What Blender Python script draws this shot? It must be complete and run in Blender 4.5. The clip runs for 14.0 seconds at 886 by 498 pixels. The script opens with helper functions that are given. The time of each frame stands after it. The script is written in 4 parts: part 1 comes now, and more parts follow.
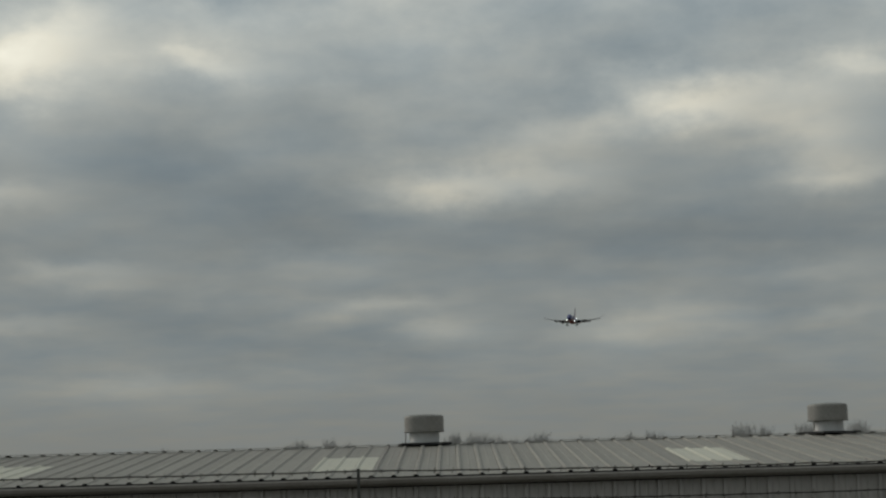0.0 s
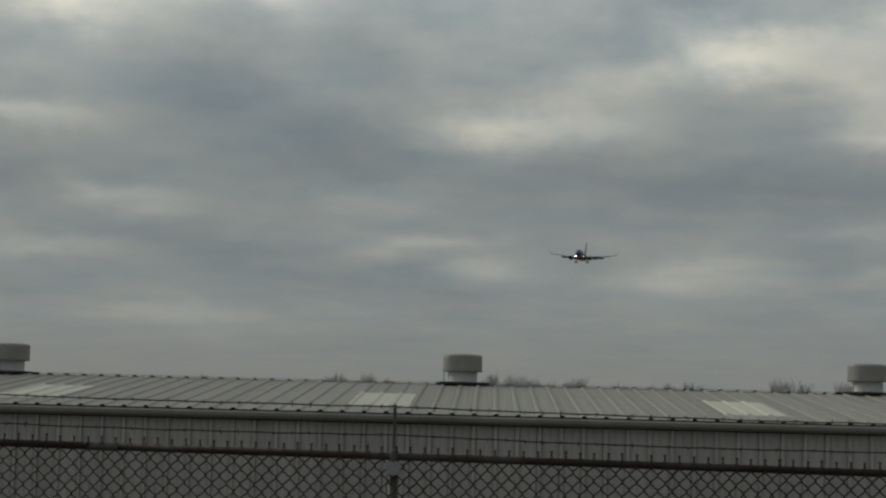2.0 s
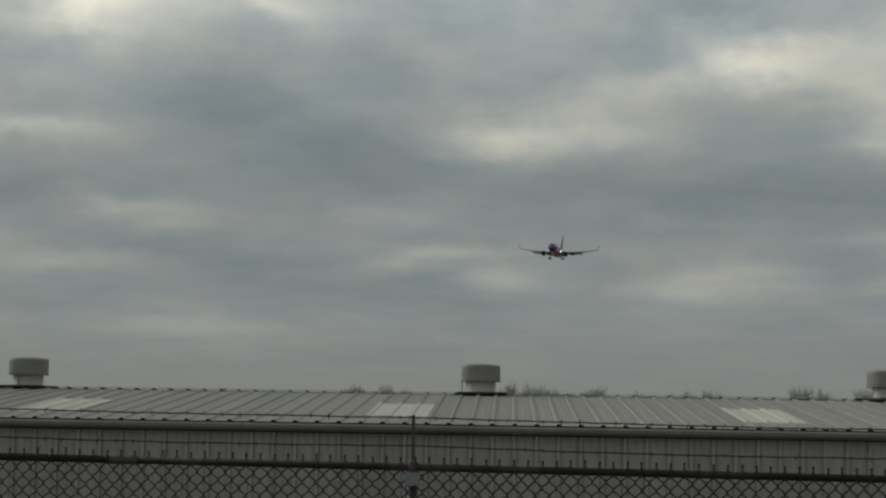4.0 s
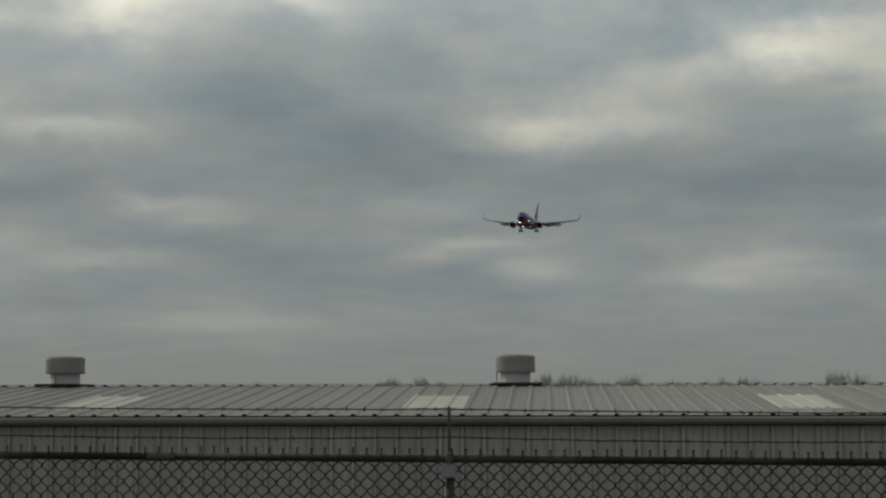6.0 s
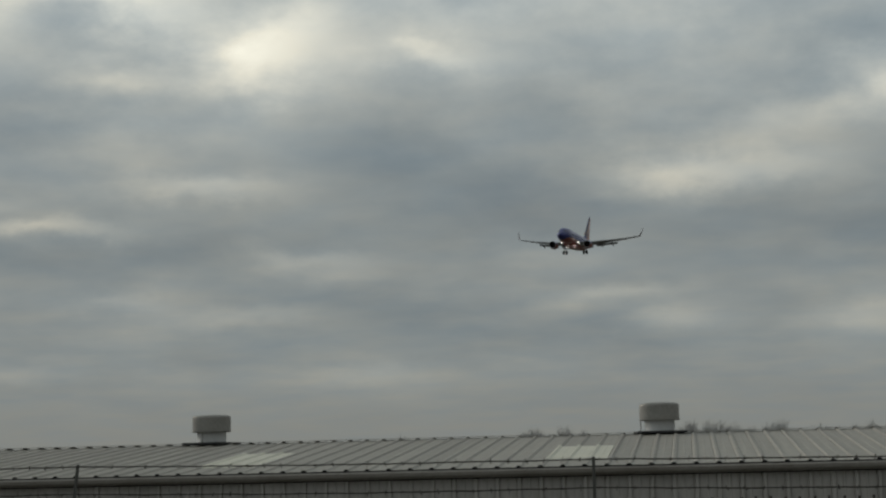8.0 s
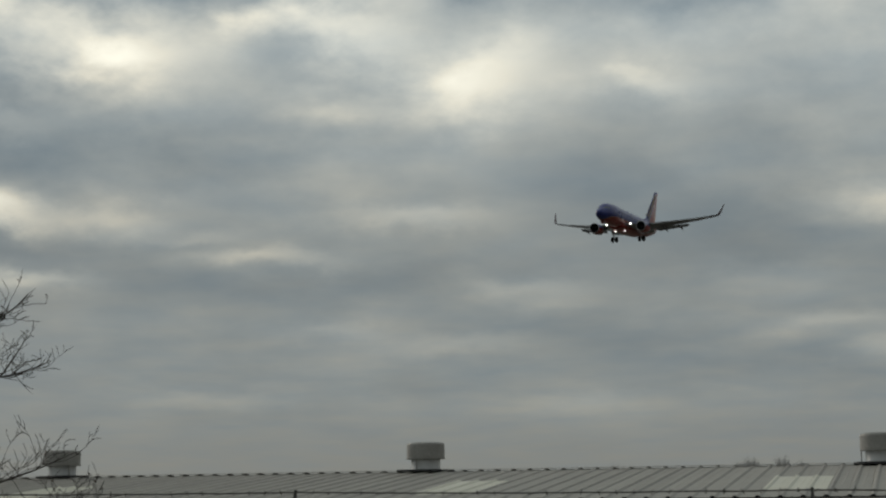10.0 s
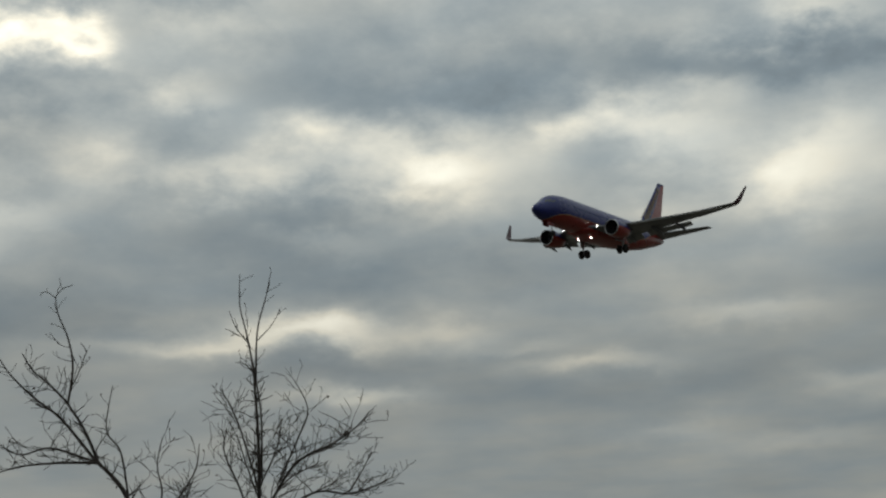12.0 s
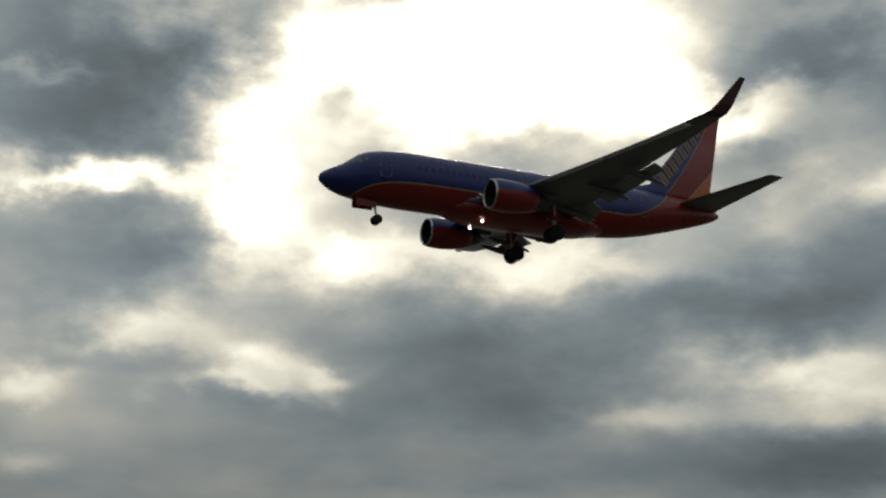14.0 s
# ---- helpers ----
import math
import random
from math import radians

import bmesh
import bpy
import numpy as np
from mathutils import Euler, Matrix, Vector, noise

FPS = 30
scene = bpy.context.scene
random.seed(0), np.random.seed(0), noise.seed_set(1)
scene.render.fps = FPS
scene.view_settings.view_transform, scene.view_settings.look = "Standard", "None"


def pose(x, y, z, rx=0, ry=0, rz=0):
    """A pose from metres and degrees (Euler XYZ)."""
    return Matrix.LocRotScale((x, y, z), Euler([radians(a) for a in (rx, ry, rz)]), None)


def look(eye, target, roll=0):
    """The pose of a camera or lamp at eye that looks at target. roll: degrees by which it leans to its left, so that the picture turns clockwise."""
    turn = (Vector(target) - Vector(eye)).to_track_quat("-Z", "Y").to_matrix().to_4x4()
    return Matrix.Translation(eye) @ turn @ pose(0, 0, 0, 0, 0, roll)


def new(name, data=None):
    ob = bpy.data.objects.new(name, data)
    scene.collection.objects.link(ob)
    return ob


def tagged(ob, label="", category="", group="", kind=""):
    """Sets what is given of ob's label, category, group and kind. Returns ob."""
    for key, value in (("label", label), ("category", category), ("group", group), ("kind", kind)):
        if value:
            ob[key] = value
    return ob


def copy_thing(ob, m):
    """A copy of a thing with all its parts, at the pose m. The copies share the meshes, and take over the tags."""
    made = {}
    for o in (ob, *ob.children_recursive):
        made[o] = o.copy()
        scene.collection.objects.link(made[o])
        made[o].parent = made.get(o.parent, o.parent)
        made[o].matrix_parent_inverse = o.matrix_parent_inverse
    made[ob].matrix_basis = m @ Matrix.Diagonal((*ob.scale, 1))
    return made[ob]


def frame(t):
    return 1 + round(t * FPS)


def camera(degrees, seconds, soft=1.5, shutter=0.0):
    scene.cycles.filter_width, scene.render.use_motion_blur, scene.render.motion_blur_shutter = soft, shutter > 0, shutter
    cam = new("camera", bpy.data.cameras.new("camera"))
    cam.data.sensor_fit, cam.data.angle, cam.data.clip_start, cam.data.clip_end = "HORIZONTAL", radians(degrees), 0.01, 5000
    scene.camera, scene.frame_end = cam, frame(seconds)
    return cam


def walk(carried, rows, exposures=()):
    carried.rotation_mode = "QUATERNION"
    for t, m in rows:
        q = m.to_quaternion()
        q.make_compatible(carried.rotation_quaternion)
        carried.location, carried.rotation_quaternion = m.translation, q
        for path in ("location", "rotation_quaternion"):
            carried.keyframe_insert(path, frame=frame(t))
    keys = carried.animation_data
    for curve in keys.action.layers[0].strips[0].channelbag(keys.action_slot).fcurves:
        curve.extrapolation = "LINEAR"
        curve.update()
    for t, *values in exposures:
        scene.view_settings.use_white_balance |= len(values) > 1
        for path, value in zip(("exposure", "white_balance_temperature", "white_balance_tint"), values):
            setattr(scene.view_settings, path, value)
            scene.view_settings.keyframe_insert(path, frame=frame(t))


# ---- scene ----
cam = camera(29.3, 14.0, soft=2.3)
EYE = (0.0, 0.0, 2.6)
PATH = (
    (0.0, 97.48, 1.62, 0.33),
    (0.5, 96.28, -1.23, -1.61),
    (1.0, 96.02, -1.75, -0.65),
    (1.5, 94.19, -2.21, 0.74),
    (2.0, 95.45, -1.45, 1.55),
    (2.5, 95.89, -0.34, 1.03),
    (2.7, 95.96, -0.22, 1.45),
    (4.8, 95.26, -0.93, 2.29),
    (5.0, 94.78, -0.84, 2.34),
    (5.5, 93.82, -0.20, 1.81),
    (6.0, 95.49, 0.12, 3.37),
    (6.5, 96.41, 0.22, 5.18),
    (7.0, 96.16, 0.56, 6.31),
    (7.5, 97.29, 0.22, 7.11),
    (7.7, 97.17, 0.82, 7.48),
    (9.8, 98.44, 0.73, 14.05),
    (10.0, 98.34, 0.73, 15.34),
    (10.5, 100.41, -0.03, 17.87),
    (11.0, 101.28, 0.17, 19.68),
    (11.5, 102.29, 1.39, 21.79),
    (12.0, 102.17, 2.51, 26.92),
    (12.5, 104.17, 2.51, 31.09),
    (13.0, 105.01, 1.79, 37.67),
    (13.3, 105.98, 0.86, 42.67),
    (13.5, 106.79, 1.19, 46.82),
    (13.7, 107.37, 0.81, 52.33),
    (14.0, 107.79, -1.04, 59.91),
)
walk(cam, [(t, pose(*EYE, rx, ry, rz)) for t, rx, ry, rz in PATH], exposures=((0.0, 0.06), (10.0, 0.16), (10.5, 0.12), (11.0, 0.05), (11.5, 0.10), (12.0, 0.16), (13.0, 0.28), (13.5, 0.22), (13.75, 0.08), (14.0, -0.16)))

# ---------- sky, sun ----------
SUN_AZ, SUN_EL = radians(-58.0), radians(24.0)

# breaks and banks of the cloud deck: azimuth, elevation, half-width, half-height (degrees), amount
NORTHEAST_BREAKS = (
    (9.8, 12.1, 2.7, 0.7, 0.35), (12.7, 10.9, 1.8, 1.1, 0.40), (13.2, 9.4, 1.5, 0.5, 0.45), (14.5, 12.9, 1.6, 0.6, 0.40),
    (9.2, 4.6, 1.7, 0.5, 0.25), (8.2, 5.1, 1.5, 0.5, 0.10), (13.2, 4.8, 1.5, 0.3, 0.20), (11.8, 6.3, 2.3, 0.3, 0.15),
)
NORTHEAST_BANKS = (
    (10.6, 7.8, 4.2, 0.7, -0.17), (6.8, 13.4, 3.1, 0.8, -0.10),
)
NORTH_BREAKS = (
    (2.7, 9.9, 2.9, 0.8, 0.45), (0.3, 9.3, 1.9, 0.6, 0.20), (-0.3, 9.5, 1.5, 0.7, 0.25), (-8.0, 13.8, 1.6, 0.5, 0.35),
    (7.5, 12.0, 2.0, 0.8, 0.45), (5.6, 13.0, 1.6, 0.5, 0.20), (-2.1, 5.7, 2.3, 0.3, 0.30), (-0.4, 4.8, 1.5, 0.4, 0.30),
    (6.1, 4.6, 1.7, 0.5, 0.25), (3.7, 11.4, 2.3, 0.5, 0.20), (-4.0, 7.1, 2.7, 0.5, 0.15), (-10.4, 3.0, 3.1, 0.4, 0.30),
)
NORTH_BANKS = (
    (-9.8, 10.4, 3.5, 1.5, -0.22), (-5.1, 8.5, 3.1, 1.0, -0.18), (4.7, 7.5, 3.9, 0.7, -0.15), (-8.6, 5.2, 2.3, 0.6, -0.12),
    (-6.0, 4.3, 3.8, 0.6, -0.10), (-3.9, 12.2, 2.7, 0.8, -0.12),
)
NORTHWEST_BREAKS = (
    (-26.2, 14.8, 2.4, 1.2, 0.75), (-20.7, 15.9, 1.8, 0.8, 0.55), (-18.2, 15.2, 1.8, 1.0, 0.40), (-14.0, 14.2, 2.6, 1.3, 0.60),
    (-16.4, 17.1, 1.2, 1.1, 0.20), (-29.7, 15.6, 1.6, 0.8, 0.35), (-18.5, 12.8, 1.6, 0.5, 0.25), (-30.3, 12.6, 1.6, 0.5, 0.30),
    (-30.9, 9.3, 2.1, 0.6, 0.50), (-25.7, 9.4, 1.5, 0.4, 0.25), (-21.4, 8.0, 2.3, 0.3, 0.45), (-23.7, 8.8, 1.5, 0.2, 0.20),
    (-16.0, 9.3, 2.9, 0.5, 0.42), (-29.3, 7.1, 2.1, 0.3, 0.30), (-18.7, 5.7, 1.7, 0.3, 0.25), (-22.9, 3.4, 2.3, 0.3, 0.25),
    (-9.0, 14.8, 4.0, 1.7, 0.10), (-16.8, 11.0, 5.8, 1.0, 0.18),
)
NORTHWEST_BREAKS_MORE = (
    (-14.4, 13.1, 2.4, 0.8, 0.30), (-14.9, 5.2, 2.3, 0.3, 0.25), (-12.6, 7.1, 2.3, 0.3, 0.30), (-11.5, 6.6, 1.5, 0.3, 0.20),
)
NORTHWEST_BANKS = (
    (-27.4, 17.4, 4.4, 0.7, -0.35), (-11.2, 17.9, 8.0, 0.8, -0.32), (-6.2, 16.8, 3.6, 1.0, -0.42), (-30.0, 13.6, 4.3, 0.7, -0.30),
    (-23.4, 10.9, 7.8, 0.6, -0.10), (-30.5, 8.3, 3.5, 0.4, -0.20), (-20.3, 7.0, 5.8, 0.5, -0.12),
)
WEST_LOW_BREAKS = (
    (-33.8, 14.7, 3.6, 0.5, 0.30), (-34.7, 9.1, 3.5, 0.3, 0.30), (-31.2, 9.4, 4.3, 0.5, 0.35), (-29.7, 7.2, 1.9, 0.2, 0.25),
    (-13.1, 19.1, 2.0, 0.5, 0.50), (-34.9, 17.7, 1.2, 0.8, 0.30),
)
WEST_LOW_BANKS = (
    (-29.2, 11.7, 5.9, 1.0, -0.18), (-25.8, 18.6, 6.0, 1.1, -0.25), (-15.9, 18.1, 4.0, 0.8, -0.35), (-33.8, 12.6, 5.9, 1.0, -0.20),
)
WEST_BREAKS = (
    (-50.3, 22.5, 2.7, 1.0, 1.20), (-41.8, 19.4, 2.8, 0.7, 0.85), (-38.9, 19.6, 1.2, 0.7, 0.50), (-48.1, 18.7, 1.4, 0.7, 0.35),
    (-46.7, 13.2, 2.9, 0.6, 0.50), (-44.4, 12.5, 2.3, 0.5, 0.50), (-41.6, 13.6, 2.0, 0.6, 0.30), (-33.0, 20.4, 2.4, 0.8, 0.20),
    (-51.8, 19.8, 2.4, 1.5, 0.12), (-47.3, 7.8, 2.1, 0.5, 0.35),
)
WEST_BANKS = (
    (-49.7, 20.3, 2.4, 0.8, -0.25), (-42.8, 17.1, 3.4, 1.2, -0.42), (-35.8, 21.6, 5.3, 1.1, -0.35), (-41.3, 10.4, 5.0, 0.8, -0.25),
)
SUNWARD_BREAKS = (
    (-61.3, 25.0, 5.5, 1.7, 1.30), (-62.1, 23.3, 4.2, 1.9, 0.80), (-55.1, 24.7, 3.8, 1.9, 0.90), (-66.5, 21.4, 2.1, 2.7, 0.80),
    (-67.2, 18.7, 1.4, 1.5, 0.90), (-63.9, 17.5, 2.0, 1.0, 0.65), (-59.1, 17.4, 3.6, 0.8, 0.60), (-54.7, 17.6, 2.8, 0.8, 0.40),
    (-71.6, 19.3, 3.2, 0.5, 0.85), (-75.0, 22.9, 1.7, 0.3, 0.40), (-69.7, 14.8, 2.4, 0.8, 0.55), (-66.5, 13.8, 1.4, 0.7, 0.75),
    (-64.2, 13.5, 1.2, 0.5, 0.75), (-67.6, 13.0, 1.6, 0.3, 0.60), (-74.0, 12.8, 1.4, 0.6, 0.75), (-71.5, 14.3, 1.6, 0.5, 0.35),
    (-52.5, 12.1, 2.0, 0.5, 0.45), (-48.6, 13.6, 2.0, 0.7, 0.35),
)
SUNWARD_BREAKS_MORE = (
    (-47.6, 12.0, 2.3, 0.5, 0.30), (-74.2, 10.2, 1.0, 0.3, 0.40), (-50.3, 19.2, 1.6, 1.0, 0.10), (-56.7, 22.1, 3.5, 1.1, 0.75),
    (-71.3, 11.5, 4.3, 0.8, 0.20), (-73.5, 19.2, 2.4, 0.4, 0.40),
)
SUNWARD_BANKS = (
    (-71.5, 23.3, 4.6, 1.9, -0.70), (-73.7, 21.0, 2.9, 1.0, -0.40), (-70.6, 17.3, 4.0, 1.1, -0.32), (-74.0, 16.0, 2.0, 0.6, -0.10),
    (-47.7, 24.0, 3.8, 1.3, -0.65), (-49.9, 15.8, 4.6, 1.3, -0.60), (-58.7, 14.4, 4.3, 1.3, -0.50), (-59.8, 12.5, 5.9, 1.1, -0.40),
    (-67.5, 11.3, 5.8, 0.7, -0.15), (-57.9, 10.2, 7.8, 0.8, -0.22), (-47.6, 10.6, 3.5, 1.0, -0.70), (-48.0, 18.8, 3.2, 1.0, -0.20),
    (-72.6, 9.6, 2.7, 0.6, -0.10), (-63.9, 22.5, 0.9, 0.5, -0.50), (-49.0, 22.2, 1.9, 0.7, -0.40),
)


def sky_world():
    world = bpy.data.worlds.new("sky")
    scene.world = world
    world.use_nodes = True
    nt = world.node_tree
    nt.nodes.clear()
    N, L = nt.nodes.new, nt.links.new

    def put(socket, v):
        if isinstance(v, bpy.types.NodeSocket):
            L(v, socket)
        else:
            socket.default_value = v

    def m(op, a, b=0.0, c=0.0):
        n = N("ShaderNodeMath")
        n.operation = op
        for i, v in enumerate((a, b, c)):
            put(n.inputs[i], v)
        return n.outputs[0]

    def vm(op, a, b=(0, 0, 0), c=(0, 0, 0)):
        n = N("ShaderNodeVectorMath")
        n.operation = op
        for i, v in enumerate((a, b, c)):
            put(n.inputs[i], v)
        return n.outputs["Value"] if op == "DOT_PRODUCT" else n.outputs[0]

    def noise_tex(vec, scale, detail, rough, dist=0.0):
        n = N("ShaderNodeTexNoise")
        put(n.inputs["Vector"], vec)
        n.inputs["Scale"].default_value, n.inputs["Detail"].default_value = scale, detail
        n.inputs["Roughness"].default_value, n.inputs["Distortion"].default_value = rough, dist
        return n

    way = N("ShaderNodeTexCoord").outputs["Generated"]
    way = vm("NORMALIZE", way)
    sep = N("ShaderNodeSeparateXYZ")
    L(way, sep.inputs[0])
    x, y, z = sep.outputs
    el = m("MULTIPLY", m("ARCSINE", z), 180 / math.pi)
    az = m("MULTIPLY", m("ARCTAN2", x, y), 180 / math.pi)
    # the deck is a level sheet: its pattern shrinks and flattens towards the horizon
    h = m("ADD", m("MAXIMUM", z, 0.0), 0.11)
    comb = N("ShaderNodeCombineXYZ")
    L(m("DIVIDE", x, h), comb.inputs[0])
    L(m("DIVIDE", y, h), comb.inputs[1])
    deck = comb.outputs[0]
    big = noise_tex(deck, 1.5, 2.5, 0.45, 0.0)
    mid = noise_tex(vm("ADD", deck, (7.3, 2.1, 0.0)), 3.6, 2.5, 0.48, 0.0)
    fine = noise_tex(vm("MULTIPLY", way, (1.0, 1.0, 1.7)), 15.0, 5.0, 0.56, 0.0)
    high = N("ShaderNodeMapRange")
    high.interpolation_type = "SMOOTHSTEP"
    L(el, high.inputs[0])
    for i, v in ((1, 7.0), (2, 17.0), (3, 0.0), (4, 1.0)):
        high.inputs[i].default_value = v
    level_out = N("ShaderNodeCombineXYZ")
    for i in range(3):
        L(m("MULTIPLY_ADD", high.outputs[0], 0.5, 0.5), level_out.inputs[i])
    calm = level_out.outputs[0]
    polar = N("ShaderNodeCombineXYZ")
    L(az, polar.inputs[0])
    L(el, polar.inputs[1])
    streak = noise_tex(vm("MULTIPLY", polar.outputs[0], (0.24, 0.75, 0.0)), 1.0, 3.5, 0.5, 0.2)
    grow = m("MULTIPLY", m("ADD", m("MAXIMUM", el, 0.0), 3.0), 0.06)
    warp = vm("MULTIPLY", vm("SUBTRACT", mid.outputs["Color"], (0.5, 0.5, 0.5)), (2.6, 1.3, 0.0))
    ripple = vm("MULTIPLY", vm("SUBTRACT", fine.outputs["Color"], (0.5, 0.5, 0.5)), (4.2, 3.0, 0.0))
    scaled = N("ShaderNodeVectorMath")
    scaled.operation = "SCALE"
    L(vm("ADD", vm("MULTIPLY", warp, calm), ripple), scaled.inputs[0])
    L(grow, scaled.inputs["Scale"])
    polar = vm("ADD", polar.outputs[0], scaled.outputs[0])
    shape = 0.0
    for group in (NORTHEAST_BREAKS, NORTHEAST_BANKS, NORTH_BREAKS, NORTH_BANKS, NORTHWEST_BREAKS, NORTHWEST_BREAKS_MORE, NORTHWEST_BANKS, WEST_LOW_BREAKS, WEST_LOW_BANKS, WEST_BREAKS, WEST_BANKS, SUNWARD_BREAKS, SUNWARD_BREAKS_MORE, SUNWARD_BANKS):
        for a, e, w, hh, amount in group:
            q = vm("MULTIPLY_ADD", polar, (1 / w, 1 / hh, 0), (-a / w, -e / hh, 0))
            g = m("EXPONENT", m("MULTIPLY", vm("DOT_PRODUCT", q, q), -0.8))
            shape = m("MULTIPLY_ADD", g, amount, shape)
    n1 = m("MULTIPLY", m("SUBTRACT", big.outputs["Fac"], 0.5), m("MULTIPLY_ADD", high.outputs[0], 0.20, 0.22))
    n2 = m("MULTIPLY", m("SUBTRACT", mid.outputs["Fac"], 0.5), m("MULTIPLY_ADD", high.outputs[0], 0.24, 0.26))
    n3 = m("MULTIPLY", m("SUBTRACT", fine.outputs["Fac"], 0.5), m("MULTIPLY_ADD", high.outputs[0], 0.80, 0.30))
    n4 = m("MULTIPLY", m("SUBTRACT", streak.outputs["Fac"], 0.5), m("MULTIPLY_ADD", high.outputs[0], -0.35, 0.45))
    total = m("ADD", m("ADD", m("ADD", n1, n4), n2), m("ADD", n3, m("MULTIPLY", shape, m("MULTIPLY_ADD", high.outputs[0], 0.0, 1.25))))
    # brighter and more contrasting towards the hidden sun
    sd = Vector((math.sin(SUN_AZ) * math.cos(SUN_EL), math.cos(SUN_AZ) * math.cos(SUN_EL), math.sin(SUN_EL)))
    near = m("MAXIMUM", vm("DOT_PRODUCT", way, tuple(sd)), 0.0)
    glow = m("POWER", near, 14.0)
    total = m("MULTIPLY", total, m("MULTIPLY_ADD", glow, 0.5, 0.85))
    total = m("ADD", total, m("MULTIPLY", glow, 0.10))
    # haze low down
    haze = N("ShaderNodeMapRange")
    haze.interpolation_type = "SMOOTHSTEP"
    L(el, haze.inputs[0])
    for i, v in ((1, 0.0), (2, 4.5), (3, 0.0), (4, 1.0)):
        haze.inputs[i].default_value = v
    total = m("MULTIPLY", total, haze.outputs[0])
    bright = m("POWER", 2.0, m("MULTIPLY", total, 1.3))
    level = m("ADD", m("MULTIPLY_ADD", haze.outputs[0], 0.036, 0.202), m("MULTIPLY", high.outputs[0], 0.145))
    # the deck is duller on the side away from the sun
    away = N("ShaderNodeMapRange")
    away.interpolation_type = "SMOOTHSTEP"
    L(vm("DOT_PRODUCT", way, tuple(sd)), away.inputs[0])
    for i, v in ((1, -0.65), (2, 0.15), (3, 0.62), (4, 1.0)):
        away.inputs[i].default_value = v
    bright = m("MULTIPLY", bright, m("MULTIPLY", level, away.outputs[0]))
    tone = N("ShaderNodeMapRange")
    L(m("MULTIPLY_ADD", m("SUBTRACT", mid.outputs["Fac"], 0.5), 0.6, m("ADD", total, m("MULTIPLY_ADD", haze.outputs[0], -0.28, 0.28))), tone.inputs[0])
    for i, v in ((1, -0.5), (2, 0.7), (3, 0.0), (4, 1.0)):
        tone.inputs[i].default_value = v
    tint = N("ShaderNodeMix")
    tint.data_type = "RGBA"
    L(tone.outputs[0], tint.inputs[0])
    tint.inputs[6].default_value = (0.80, 0.98, 1.08, 1)
    tint.inputs[7].default_value = (1.065, 1.035, 0.88, 1)
    warm = N("ShaderNodeCombineXYZ")
    L(m("MULTIPLY_ADD", glow, 0.025, 1.0), warm.inputs[0])
    warm.inputs[1].default_value = 1.0
    L(m("MULTIPLY_ADD", glow, -0.025, 1.0), warm.inputs[2])
    cloud = vm("SCALE", vm("MULTIPLY", tint.outputs[2], warm.outputs[0]))
    L(bright, cloud.node.inputs["Scale"])
    sky = N("ShaderNodeTexSky")
    sky.sky_type, sky.sun_disc = "NISHITA", False
    sky.sun_elevation, sky.sun_rotation = SUN_EL, SUN_AZ
    clear = N("ShaderNodeBackground")
    L(sky.outputs[0], clear.inputs[0])
    clear.inputs[1].default_value = 0.05
    deck_bg = N("ShaderNodeBackground")
    L(cloud, deck_bg.inputs[0])
    deck_bg.inputs[1].default_value = 1.0
    mix = N("ShaderNodeMixShader")
    mix.inputs[0].default_value = 0.985
    L(clear.outputs[0], mix.inputs[1])
    L(deck_bg.outputs[0], mix.inputs[2])
    out = N("ShaderNodeOutputWorld")
    L(mix.outputs[0], out.inputs[0])


sky_world()

sun_data = bpy.data.lights.new("sun", "SUN")
sun_data.energy, sun_data.angle, sun_data.color = 0.8, radians(14), (1.0, 0.95, 0.86)
sun = new("sun", sun_data)
sun.matrix_world = look((0, 0, 50), (-50 * math.sin(SUN_AZ) * math.cos(SUN_EL), -50 * math.cos(SUN_AZ) * math.cos(SUN_EL), 50 - 50 * math.sin(SUN_EL)))


